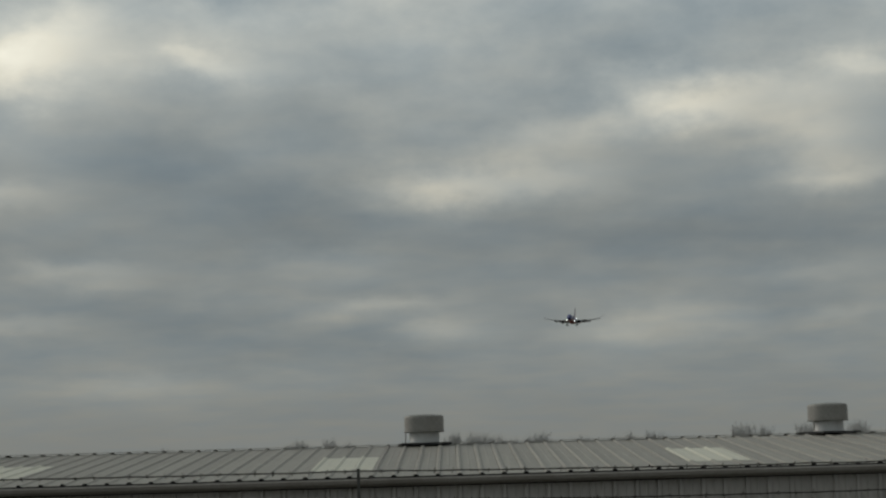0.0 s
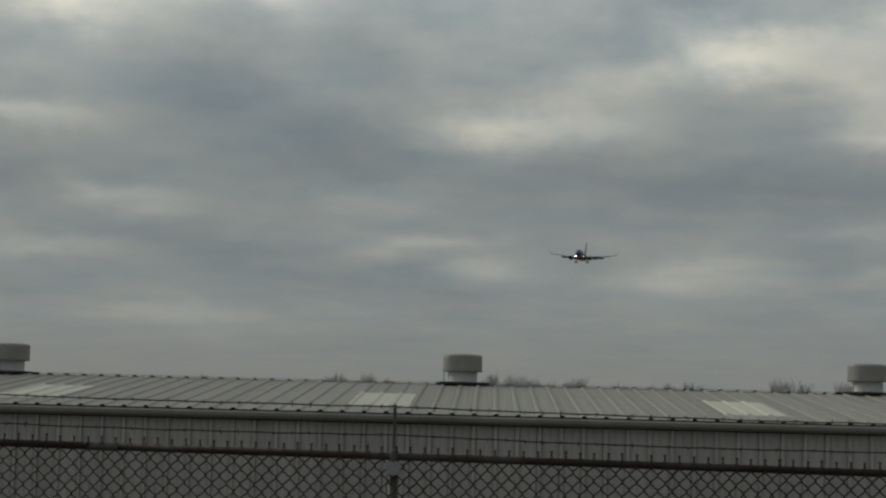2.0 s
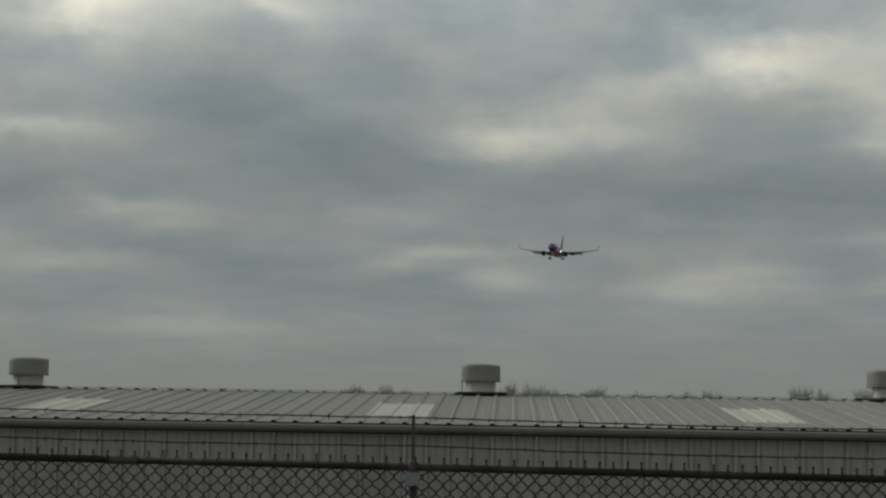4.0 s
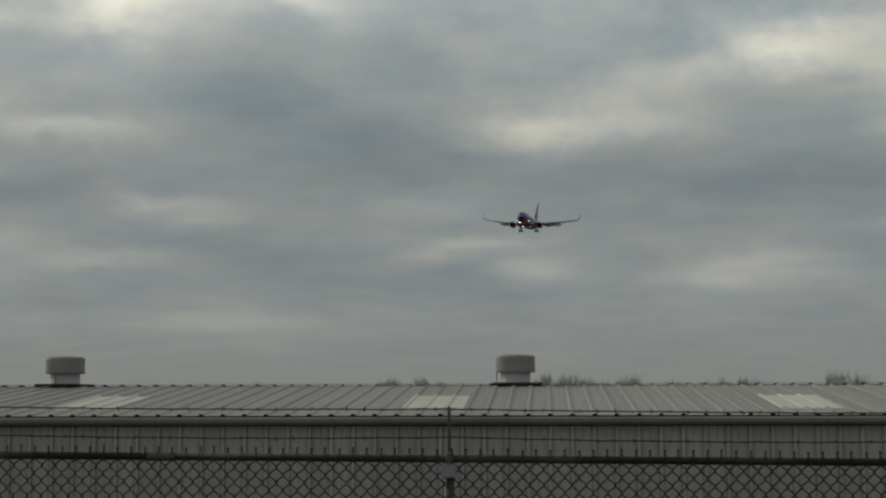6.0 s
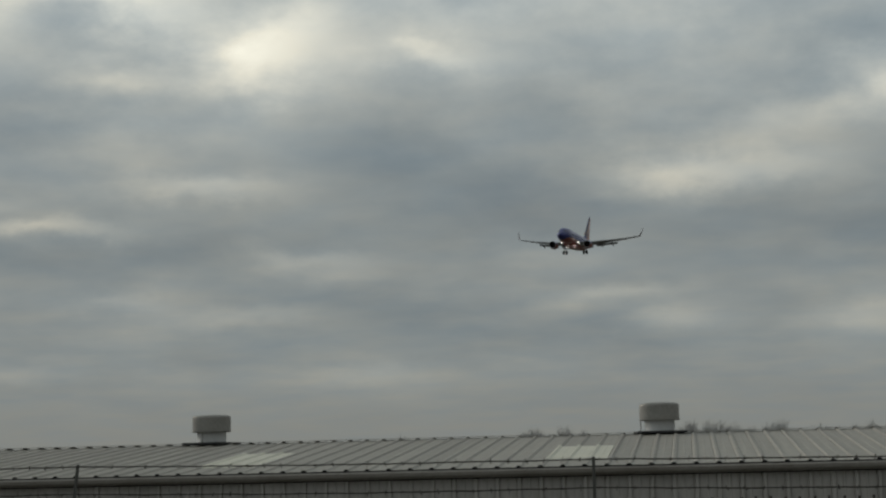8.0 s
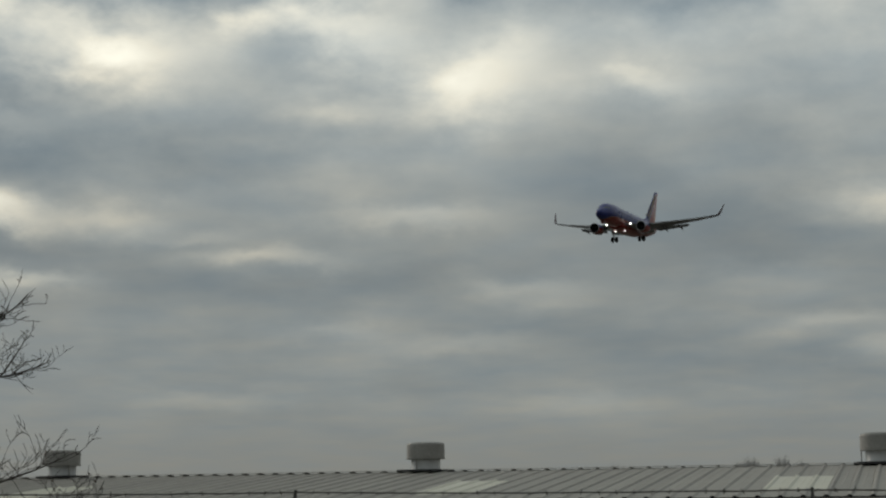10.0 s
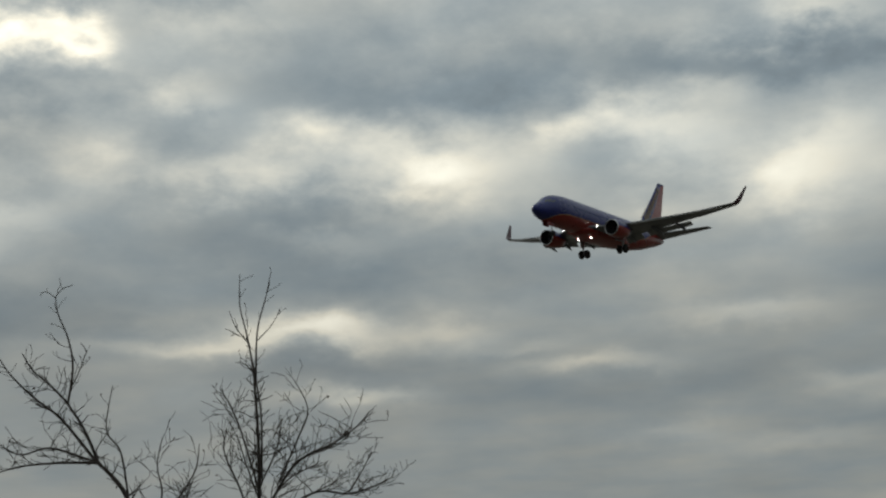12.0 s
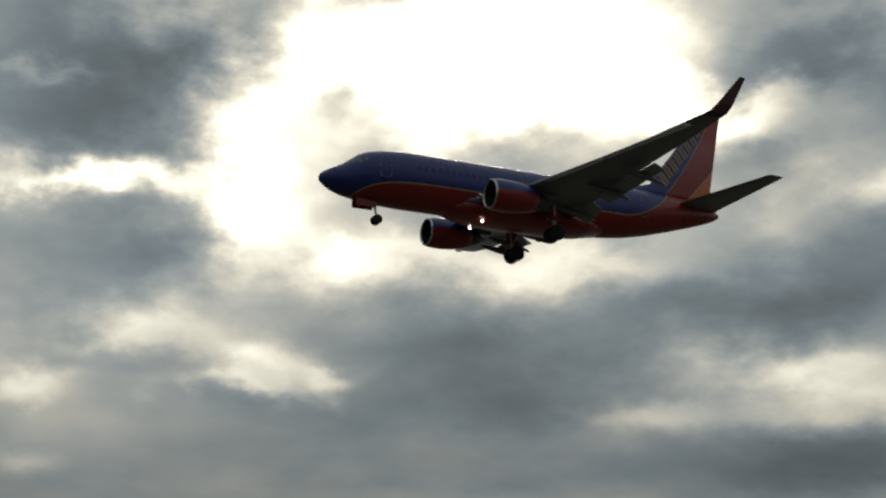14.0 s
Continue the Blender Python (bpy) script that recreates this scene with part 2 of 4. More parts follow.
# ---------- materials ----------
def material(name, color, rough=0.6, metal=0.0, vary=0.15, scale=6.0, bump=0.0, stain=0.0, stain_color=(0.1, 0.08, 0.06), stretch=(1, 1, 1), piece=0.0):
    """Paint, metal or stone with grain, blotches and a fine relief."""
    mat = bpy.data.materials.new(name)
    mat.use_nodes = True
    nt = mat.node_tree
    N, L = nt.nodes.new, nt.links.new
    bsdf = nt.nodes["Principled BSDF"]
    tc = N("ShaderNodeTexCoord")
    mp = N("ShaderNodeMapping")
    mp.inputs["Scale"].default_value = stretch
    L(tc.outputs["Object"], mp.inputs[0])
    fine, broad = N("ShaderNodeTexNoise"), N("ShaderNodeTexNoise")
    for n, s, d in ((fine, scale * 5, 5), (broad, scale * 0.35, 4)):
        L(mp.outputs[0], n.inputs["Vector"])
        n.inputs["Scale"].default_value, n.inputs["Detail"].default_value = s, d
    add = N("ShaderNodeMath")
    add.operation = "ADD"
    L(fine.outputs["Fac"], add.inputs[0])
    L(broad.outputs["Fac"], add.inputs[1])
    rng = N("ShaderNodeMapRange")
    L(add.outputs[0], rng.inputs[0])
    for i, v in ((1, 0.6), (2, 1.4), (3, 1 - vary), (4, 1 + vary)):
        rng.inputs[i].default_value = v
    value = rng.outputs[0]
    if piece:
        oi = N("ShaderNodeObjectInfo")
        pr = N("ShaderNodeMapRange")
        L(oi.outputs["Random"], pr.inputs[0])
        pr.inputs[3].default_value, pr.inputs[4].default_value = 1 - piece, 1 + piece
        mul = N("ShaderNodeMath")
        mul.operation = "MULTIPLY"
        L(value, mul.inputs[0])
        L(pr.outputs[0], mul.inputs[1])
        value = mul.outputs[0]
    sc = N("ShaderNodeVectorMath")
    sc.operation = "SCALE"
    sc.inputs[0].default_value = color
    L(value, sc.inputs["Scale"])
    base = sc.outputs[0]
    if stain:
        sm = N("ShaderNodeMapRange")
        L(broad.outputs["Fac"], sm.inputs[0])
        for i, v in ((1, 0.5), (2, 0.72), (3, 0.0), (4, stain)):
            sm.inputs[i].default_value = v
        mx = N("ShaderNodeMix")
        mx.data_type = "RGBA"
        L(sm.outputs[0], mx.inputs[0])
        L(base, mx.inputs[6])
        mx.inputs[7].default_value = (*stain_color, 1)
        base = mx.outputs[2]
    L(base, bsdf.inputs["Base Color"])
    rr = N("ShaderNodeMapRange")
    L(broad.outputs["Fac"], rr.inputs[0])
    rr.inputs[3].default_value, rr.inputs[4].default_value = max(0.05, rough - 0.12), min(1, rough + 0.12)
    L(rr.outputs[0], bsdf.inputs["Roughness"])
    bsdf.inputs["Metallic"].default_value = metal
    if bump:
        bp = N("ShaderNodeBump")
        bp.inputs["Distance"].default_value = bump
        bp.inputs["Strength"].default_value = 0.5
        L(fine.outputs["Fac"], bp.inputs["Height"])
        L(bp.outputs[0], bsdf.inputs["Normal"])
    return mat


def emitter(name, color, strength):
    mat = bpy.data.materials.new(name)
    mat.use_nodes = True
    b = mat.node_tree.nodes["Principled BSDF"]
    b.inputs["Base Color"].default_value = (*color, 1)
    b.inputs["Emission Color"].default_value = (*color, 1)
    b.inputs["Emission Strength"].default_value = strength
    return mat


BLUE, RED, ORANGE, GOLD = (0.020, 0.030, 0.17), (0.235, 0.020, 0.014), (0.62, 0.16, 0.035), (0.42, 0.30, 0.14)


def livery():
    """Blue above, red below, a thin gold line between that sweeps up into the fin, and an orange wedge behind."""
    mat = bpy.data.materials.new("livery_paint")
    mat.use_nodes = True
    nt = mat.node_tree
    N, L = nt.nodes.new, nt.links.new
    bsdf = nt.nodes["Principled BSDF"]
    tc = N("ShaderNodeTexCoord")
    sep = N("ShaderNodeSeparateXYZ")
    L(tc.outputs["Object"], sep.inputs[0])
    x, z = sep.outputs[0], sep.outputs[2]

    def m(op, a, b=0.0, c=0.0):
        n = N("ShaderNodeMath")
        n.operation = op
        for i, v in enumerate((a, b, c)):
            if isinstance(v, bpy.types.NodeSocket):
                L(v, n.inputs[i])
            else:
                n.inputs[i].default_value = v
        return n.outputs[0]

    def mixc(f, a, b):
        n = N("ShaderNodeMix")
        n.data_type = "RGBA"
        L(f, n.inputs[0])
        for i, v in ((6, a), (7, b)):
            if isinstance(v, bpy.types.NodeSocket):
                L(v, n.inputs[i])
            else:
                n.inputs[i].default_value = (*v, 1)
        return n.outputs[2]

    def step(v, a, b):
        n = N("ShaderNodeMapRange")
        L(v, n.inputs[0])
        n.inputs[1].default_value, n.inputs[2].default_value = a, b
        return n.outputs[0]

    rear = m("POWER", m("MAXIMUM", m("MULTIPLY_ADD", x, -1 / 5.0, -7.0 / 5.0), 0.0), 1.9)
    line = m("MULTIPLY_ADD", rear, 2.9, -0.62)
    nose = m("POWER", 2.718, m("MULTIPLY_ADD", x, 0.75, -0.75 * 13.3))
    line = m("MULTIPLY_ADD", nose, -0.75, line)
    d = m("SUBTRACT", z, line)
    col = mixc(step(d, -0.03, 0.03), RED, BLUE)
    wedge = m("SUBTRACT", m("MULTIPLY_ADD", x, -1.04, -12.45), z)
    fin_only = step(z, 1.6, 1.8)
    col = mixc(m("MULTIPLY", step(wedge, -0.03, 0.03), fin_only), col, ORANGE)
    near = m("MULTIPLY", step(m("ABSOLUTE", wedge), 0.09, 0.05), fin_only)
    gold = m("MAXIMUM", step(m("ABSOLUTE", d), 0.055, 0.03), near)
    col = mixc(gold, col, GOLD)
    grain = N("ShaderNodeTexNoise")
    L(tc.outputs["Object"], grain.inputs["Vector"])
    grain.inputs["Scale"].default_value, grain.inputs["Detail"].default_value = 1.3, 6
    sc = N("ShaderNodeVectorMath")
    sc.operation = "SCALE"
    L(col, sc.inputs[0])
    L(m("MULTIPLY_ADD", grain.outputs["Fac"], 0.4, 0.8), sc.inputs["Scale"])
    L(sc.outputs[0], bsdf.inputs["Base Color"])
    L(m("MULTIPLY_ADD", grain.outputs["Fac"], 0.2, 0.2), bsdf.inputs["Roughness"])
    return mat


M_LIVERY = livery()
M_BLUE = material("blue_paint", BLUE, 0.3, vary=0.1, scale=1)
M_RED = material("red_paint", RED, 0.3, vary=0.1, scale=1)
M_WINGLET = material("winglet_paint", (0.070, 0.018, 0.032), 0.4, vary=0.15, scale=1)
M_GOLD = material("gold_paint", (0.36, 0.26, 0.15), 0.4, vary=0.1, scale=2)
M_WING = material("wing_grey_paint", (0.125, 0.13, 0.14), 0.4, vary=0.12, scale=1.2)
M_FLAP = material("flap_grey_paint", (0.27, 0.28, 0.29), 0.45, vary=0.12, scale=1.5)
M_LIP = material("bare_aluminium", (0.55, 0.56, 0.58), 0.3, 1.0, vary=0.06, scale=2)
M_DARKMETAL = material("dark_metal", (0.06, 0.06, 0.065), 0.45, 0.8, vary=0.2, scale=3)
M_TYRE = material("tyre_rubber", (0.02, 0.02, 0.021), 0.85, vary=0.2, scale=5)
M_STRUT = material("gear_steel", (0.45, 0.46, 0.48), 0.4, 0.6, vary=0.15, scale=4)
M_GLASS = material("cockpit_glass", (0.16, 0.18, 0.15), 0.1, vary=0.05, scale=2)
M_WINDOW = material("cabin_window_glass", (0.02, 0.03, 0.15), 0.1, vary=0.05, scale=2)
M_LAMP = emitter("landing_lamp", (1.0, 0.97, 0.92), 9.0)
M_BEAM = emitter("wing_root_lamp", (1.0, 0.96, 0.90), 20.0)
M_DOOR = material("door_outline_paint", (0.26, 0.30, 0.44), 0.4, vary=0.15, scale=3)
M_BEACON = emitter("red_beacon", (1.0, 0.08, 0.04), 3.0)
M_ROOF = material("weathered_galvanised_roof", (0.276, 0.260, 0.226), 0.6, 0.1, vary=0.18, scale=2.6, stain=0.5, stain_color=(0.22, 0.20, 0.18), stretch=(1, 0.25, 1), piece=0.08)
M_SKYLIGHT = material("fibreglass_skylight", (0.56, 0.54, 0.44), 0.5, vary=0.12, scale=2.0, piece=0.06)
M_WALL = material("painted_metal_wall", (0.42, 0.396, 0.37), 0.6, 0.1, vary=0.2, scale=2.0, stain=0.4, stain_color=(0.17, 0.16, 0.15), stretch=(1, 1, 0.25), piece=0.07)
M_GUTTER = material("gutter_metal", (0.30, 0.275, 0.248), 0.5, 0.3, vary=0.15, scale=3.0, stain=0.4)
# near-black: stands in for shade at the eave, and lines the engine intake
M_VOID = material("shade_and_intake_black", (0.015, 0.015, 0.015), 0.9, vary=0.2)
M_VENT = material("galvanised_vent", (0.275, 0.265, 0.245), 0.6, 0.2, vary=0.22, scale=4.0, stain=0.35, stain_color=(0.26, 0.23, 0.2))
M_NECK = material("pale_vent_neck", (0.50, 0.50, 0.49), 0.5, 0.2, vary=0.1, scale=4.0)
M_FLASH = material("roof_flashing_tar", (0.04, 0.04, 0.04), 0.8, vary=0.2)
M_RUST = material("rusted_steel_rail", (0.045, 0.028, 0.022), 0.75, 0.3, vary=0.35, scale=6.0, bump=0.002, stain=0.85, stain_color=(0.17, 0.165, 0.16), stretch=(0.5, 1, 1))
M_POST = material("galvanised_post", (0.10, 0.098, 0.09), 0.6, 0.3, vary=0.2, scale=6.0, stain=0.5, stain_color=(0.1, 0.075, 0.06))
M_CLAMP = material("grey_clamp", (0.30, 0.31, 0.32), 0.5, 0.3, vary=0.2, scale=8.0)
M_WIRE = material("galvanised_wire", (0.048, 0.041, 0.034), 0.7, 0.2, vary=0.25, scale=8.0)
M_BARK = material("dark_bark", (0.055, 0.046, 0.040), 0.9, vary=0.35, scale=10.0, bump=0.004)
# paled far beyond the near bark: distance haze is mixed into this colour
M_HAZED_BARK = material("hazed_far_bark", (0.35, 0.345, 0.335), 0.9, vary=0.3, scale=2.0)
M_LEAF = material("dead_leaf", (0.07, 0.045, 0.03), 0.8, vary=0.3, scale=10.0)
M_GRASS = material("winter_grass", (0.062, 0.056, 0.038), 0.9, vary=0.4, scale=0.8, bump=0.02, stain=0.5, stain_color=(0.075, 0.06, 0.045))


# ---------- mesh helpers ----------
def mesh_of(bm, name, mats):
    me = bpy.data.meshes.new(name)
    bmesh.ops.recalc_face_normals(bm, faces=bm.faces)
    bm.to_mesh(me)
    bm.free()
    for mt in mats if isinstance(mats, (list, tuple)) else (mats,):
        me.materials.append(mt)
    return me


def part(name, bm, mat, parent, label="", smooth=False, kind=""):
    """One mesh object under a thing or a part."""
    me = mesh_of(bm, name, mat) if isinstance(bm, bmesh.types.BMesh) else bm
    if smooth:
        for p in me.polygons:
            p.use_smooth = True
    ob = new(name, me)
    ob.parent = parent
    return tagged(ob, label, kind=kind)


def base(name, label, category, at=(0, 0, 0), group="", kind=""):
    ob = new(name)
    ob.empty_display_size = 0.2
    ob.location = at
    return tagged(ob, label, category, group, kind)


def box(bm, x0, x1, y0, y1, z0, z1, bevel=0.0):
    vs = [bm.verts.new((x, y, z)) for x in (x0, x1) for y in (y0, y1) for z in (z0, z1)]
    fs = [bm.faces.new([vs[i] for i in q]) for q in ((0, 1, 3, 2), (4, 6, 7, 5), (0, 4, 5, 1), (2, 3, 7, 6), (0, 2, 6, 4), (1, 5, 7, 3))]
    if bevel:
        es = list({e for f in fs for e in f.edges})
        bmesh.ops.bevel(bm, geom=es, offset=bevel, segments=2, affect="EDGES")
    return bm


def loft(rings, closed_ends=True):
    """A skin through rings of points of equal count."""
    bm = bmesh.new()
    rows = [[bm.verts.new(p) for p in r] for r in rings]
    n = len(rows[0])
    for a, b in zip(rows, rows[1:]):
        for i in range(n):
            bm.faces.new((a[i], a[(i + 1) % n], b[(i + 1) % n], b[i]))
    if closed_ends:
        bm.faces.new(rows[0])
        bm.faces.new(rows[-1])
    return bm


def lathe(profile, axis, n=28, at=(0, 0, 0)):
    """Turned body: (along, radius) pairs about the x or z axis."""
    rings = []
    for a, r in profile:
        ring = []
        for i in range(n):
            c, s = math.cos(2 * math.pi * i / n) * r, math.sin(2 * math.pi * i / n) * r
            ring.append((at[0] + a, at[1] + c, at[2] + s) if axis == "x" else (at[0] + c, at[1] + s, at[2] + a))
        rings.append(ring)
    return loft(rings)


def tube_into(verts, faces, pts, radii, n=5):
    """Adds a tapering tube along points to lists of vertices and faces."""
    start = len(verts)
    for i, p in enumerate(pts):
        d = (pts[min(i + 1, len(pts) - 1)] - pts[max(i - 1, 0)]).normalized()
        u = d.cross(Vector((0.31, 0.9, 0.2))).normalized()
        v = d.cross(u)
        for k in range(n):
            a = 2 * math.pi * k / n
            verts.append(p + (u * math.cos(a) + v * math.sin(a)) * radii[i])
    for i in range(len(pts) - 1):
        for k in range(n):
            a, b = start + i * n + k, start + i * n + (k + 1) % n
            faces.append((a, b, b + n, a + n))
    faces.append(tuple(range(start, start + n)))
    faces.append(tuple(range(start + (len(pts) - 1) * n, start + len(pts) * n)))


def mesh_from(verts, faces, name, mat, smooth=True):
    me = bpy.data.meshes.new(name)
    me.from_pydata([tuple(v) for v in verts], [], faces)
    me.materials.append(mat)
    if smooth:
        for p in me.polygons:
            p.use_smooth = True
    return me


def rod(a, b, r, n=10, r2=None):
    verts, faces = [], []
    tube_into(verts, faces, [Vector(a), Vector(b)], [r, r if r2 is None else r2], n)
    bm = bmesh.new()
    vs = [bm.verts.new(v) for v in verts]
    for f in faces:
        bm.faces.new([vs[i] for i in f])
    return bm


# ---------- ground ----------
def ground():
    bm = bmesh.new()
    edge = [-2400, -600, -150, -60, -20, 0, 20, 60, 150, 600, 2400]
    grid = [[bm.verts.new((x, y + 200, 0)) for x in edge] for y in edge]
    for j in range(len(edge) - 1):
        for i in range(len(edge) - 1):
            bm.faces.new((grid[j][i], grid[j][i + 1], grid[j + 1][i + 1], grid[j + 1][i]))
    tagged(new("ground", mesh_of(bm, "ground", M_GRASS)), "dry winter grass on level ground", "ground", kind="structure")


ground()

# ---------- long metal shed ----------
PITCH = 0.3025
EAVE_Y, EAVE_Z, RIDGE_Y, RIDGE_Z = 23.5, 2.56, 29.8, 3.062
SHED_X0, SHED_N = -27.17, 140
FALL = (RIDGE_Z - EAVE_Z) / (RIDGE_Y - EAVE_Y)


def strip(profile, along, thick):
    """A rolled sheet: an (x, h) profile drawn along two lines, with thickness."""
    bm = bmesh.new()
    (ya, za), (yb, zb) = along
    rows = []
    for y, z, t in ((ya, za, 0), (yb, zb, 0), (yb, zb, -thick), (ya, za, -thick)):
        rows.append([bm.verts.new((x, y, z + h + t)) for x, h in profile])
    for a, b in ((0, 1), (1, 2), (2, 3), (3, 0)):
        for i in range(len(profile) - 1):
            bm.faces.new((rows[a][i], rows[a][i + 1], rows[b][i + 1], rows[b][i]))
    return bm


def shed():
    shed_ob = base("metal_shed", "long low grey metal shed with ribbed roof and walls", "shed")
    shed_ob.location = (0, 0, 0)
    x1 = SHED_X0 + SHED_N * PITCH
    # roof sheets, one rib each
    prof = [(0.0, 0.0), (0.004, 0.0), (0.024, 0.023), (0.060, 0.023), (0.084, 0.0), (0.175, 0.0), (0.183, 0.004), (0.198, 0.004), (0.206, 0.0), (PITCH - 0.004, 0.0)]
    run = ((EAVE_Y - 0.10, EAVE_Z - 0.10 * FALL), (RIDGE_Y, RIDGE_Z))
    sheet = mesh_of(strip(prof, run, 0.003), "roof_sheet", M_ROOF)
    back = mesh_of(strip(prof, ((RIDGE_Y, RIDGE_Z), (2 * RIDGE_Y - EAVE_Y + 0.1, EAVE_Z - 0.1 * FALL)), 0.003), "roof_sheet_back", M_ROOF)
    lights = []
    for xc in (-13.9, -6.85, -1.48, 3.95):
        first = round((xc - SHED_X0) / PITCH - 1.5)
        lights += [first, first + 1, first + 2]
    low = mesh_of(strip(prof, (run[0], (24.55, EAVE_Z + 1.05 * FALL)), 0.003), "roof_sheet_low", M_ROOF)
    mid = mesh_of(strip(prof, ((24.5, EAVE_Z + 1.0 * FALL + 0.004), (27.15, EAVE_Z + 3.65 * FALL + 0.004)), 0.003), "skylight_sheet", M_SKYLIGHT)
    top = mesh_of(strip(prof, ((27.1, EAVE_Z + 3.6 * FALL), run[1]), 0.003), "roof_sheet_top", M_ROOF)
    for i in range(SHED_N):
        x = SHED_X0 + i * PITCH
        if i in lights:
            for nm, me, lab in (("roof_sheet", low, ""), ("skylight", mid, "pale translucent fibreglass sheet"), ("roof_sheet", top, "")):
                part(nm, me, None, shed_ob, lab).location.x = x
        else:
            part("roof_sheet", sheet, None, shed_ob).location.x = x
        part("roof_sheet", back, None, shed_ob).location.x = x
    # open rib ends along the eave: black plugs carry their shade
    y, z = EAVE_Y - 0.104, EAVE_Z - 0.1 * FALL
    end = [(0.0, y, z - 0.008), (0.022, y, z + 0.023), (0.062, y, z + 0.023), (0.086, y, z - 0.008)]
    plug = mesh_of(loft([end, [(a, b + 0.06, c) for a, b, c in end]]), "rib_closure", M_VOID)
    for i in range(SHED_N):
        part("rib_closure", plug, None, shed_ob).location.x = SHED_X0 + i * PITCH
    # black strip added as the shade along the roof edge
    part("eave_shade_strip", box(bmesh.new(), SHED_X0, x1, EAVE_Y - 0.098, EAVE_Y - 0.07, EAVE_Z - 0.028, EAVE_Z - 0.013), M_VOID, shed_ob, "black strip painted as the roof edge's shade")
    # box gutter: rounded front
    g = [(-0.07, -0.035), (-0.17, -0.03), (-0.185, -0.05), (-0.18, -0.095), (-0.155, -0.128), (-0.09, -0.14), (0.02, -0.14), (0.02, -0.125), (-0.085, -0.125), (-0.145, -0.117), (-0.168, -0.09), (-0.172, -0.055), (-0.165, -0.045), (-0.07, -0.047)]
    part("gutter", loft([[(x, EAVE_Y + a, EAVE_Z + b) for a, b in g] for x in (SHED_X0, x1)]), M_GUTTER, shed_ob, "dented grey metal gutter")
    # black bar standing in for the shadow gap between gutter and wall
    part("soffit_shade_bar", box(bmesh.new(), SHED_X0, x1, EAVE_Y + 0.0, EAVE_Y + 0.036, EAVE_Z - 0.19, EAVE_Z - 0.142), M_VOID, shed_ob)
    down = rod((6.05, EAVE_Y - 0.10, EAVE_Z - 0.16), (6.18, EAVE_Y + 0.0, EAVE_Z - 0.42), 0.04)
    part("downspout", down, M_GUTTER, shed_ob)
    part("downspout", rod((6.18, EAVE_Y, EAVE_Z - 0.40), (6.18, EAVE_Y, 0.1), 0.04), M_GUTTER, shed_ob)
    # wall sheets
    wy = EAVE_Y - 0.03
    wprof = [(0.0, 0.0), (0.004, -0.006), (0.013, -0.006), (0.016, 0.0), (0.022, 0.042), (0.064, 0.042), (0.070, 0.0), (0.073, -0.006), (0.082, -0.006), (0.085, 0.0), (0.165, 0.0), (0.172, 0.009), (0.195, 0.009), (0.202, 0.0), (PITCH - 0.003, 0.0)]
    bm = bmesh.new()
    rows = [[bm.verts.new((x, wy - h + t, z)) for x, h in wprof] for z, t in ((0.0, 0), (EAVE_Z - 0.154, 0), (EAVE_Z - 0.154, 0.003), (0.0, 0.003))]
    for a, b in ((0, 1), (1, 2), (2, 3), (3, 0)):
        for i in range(len(wprof) - 1):
            bm.faces.new((rows[a][i], rows[a][i + 1], rows[b][i + 1], rows[b][i]))
    wall_mesh = mesh_of(bm, "wall_sheet", M_WALL)
    for i in range(SHED_N):
        part("wall_sheet", wall_mesh, None, shed_ob).location.x = SHED_X0 + i * PITCH
    # frame behind the sheets and the other three walls
    yb = 2 * RIDGE_Y - EAVE_Y
    part("back_wall", box(bmesh.new(), SHED_X0, x1, yb - 0.2, yb - 0.1, 0, EAVE_Z - 0.06), M_WALL, shed_ob)
    part("wall_lining", box(bmesh.new(), SHED_X0 + 0.1, x1 - 0.1, wy + 0.07, wy + 0.12, 0, EAVE_Z - 0.08), M_WALL, shed_ob)
    for x in (SHED_X0 + 0.02, x1 - 0.12):
        prof2 = [(wy + 0.02, 0), (wy + 0.02, EAVE_Z - 0.06), (RIDGE_Y, RIDGE_Z - 0.06), (yb - 0.1, EAVE_Z - 0.06), (yb - 0.1, 0)]
        part("gable_wall", loft([[(x + d, y, z) for y, z in prof2] for d in (0, 0.1)]), M_WALL, shed_ob)
    cap = [(RIDGE_Y - 0.16, RIDGE_Z + 0.027), (RIDGE_Y, RIDGE_Z + 0.032), (RIDGE_Y + 0.16, RIDGE_Z + 0.027), (RIDGE_Y + 0.16, RIDGE_Z + 0.024), (RIDGE_Y, RIDGE_Z + 0.028), (RIDGE_Y - 0.16, RIDGE_Z + 0.024)]
    part("ridge_cap", loft([[(x, y, z) for y, z in cap] for x in (SHED_X0, x1)]), M_ROOF, shed_ob)


shed()


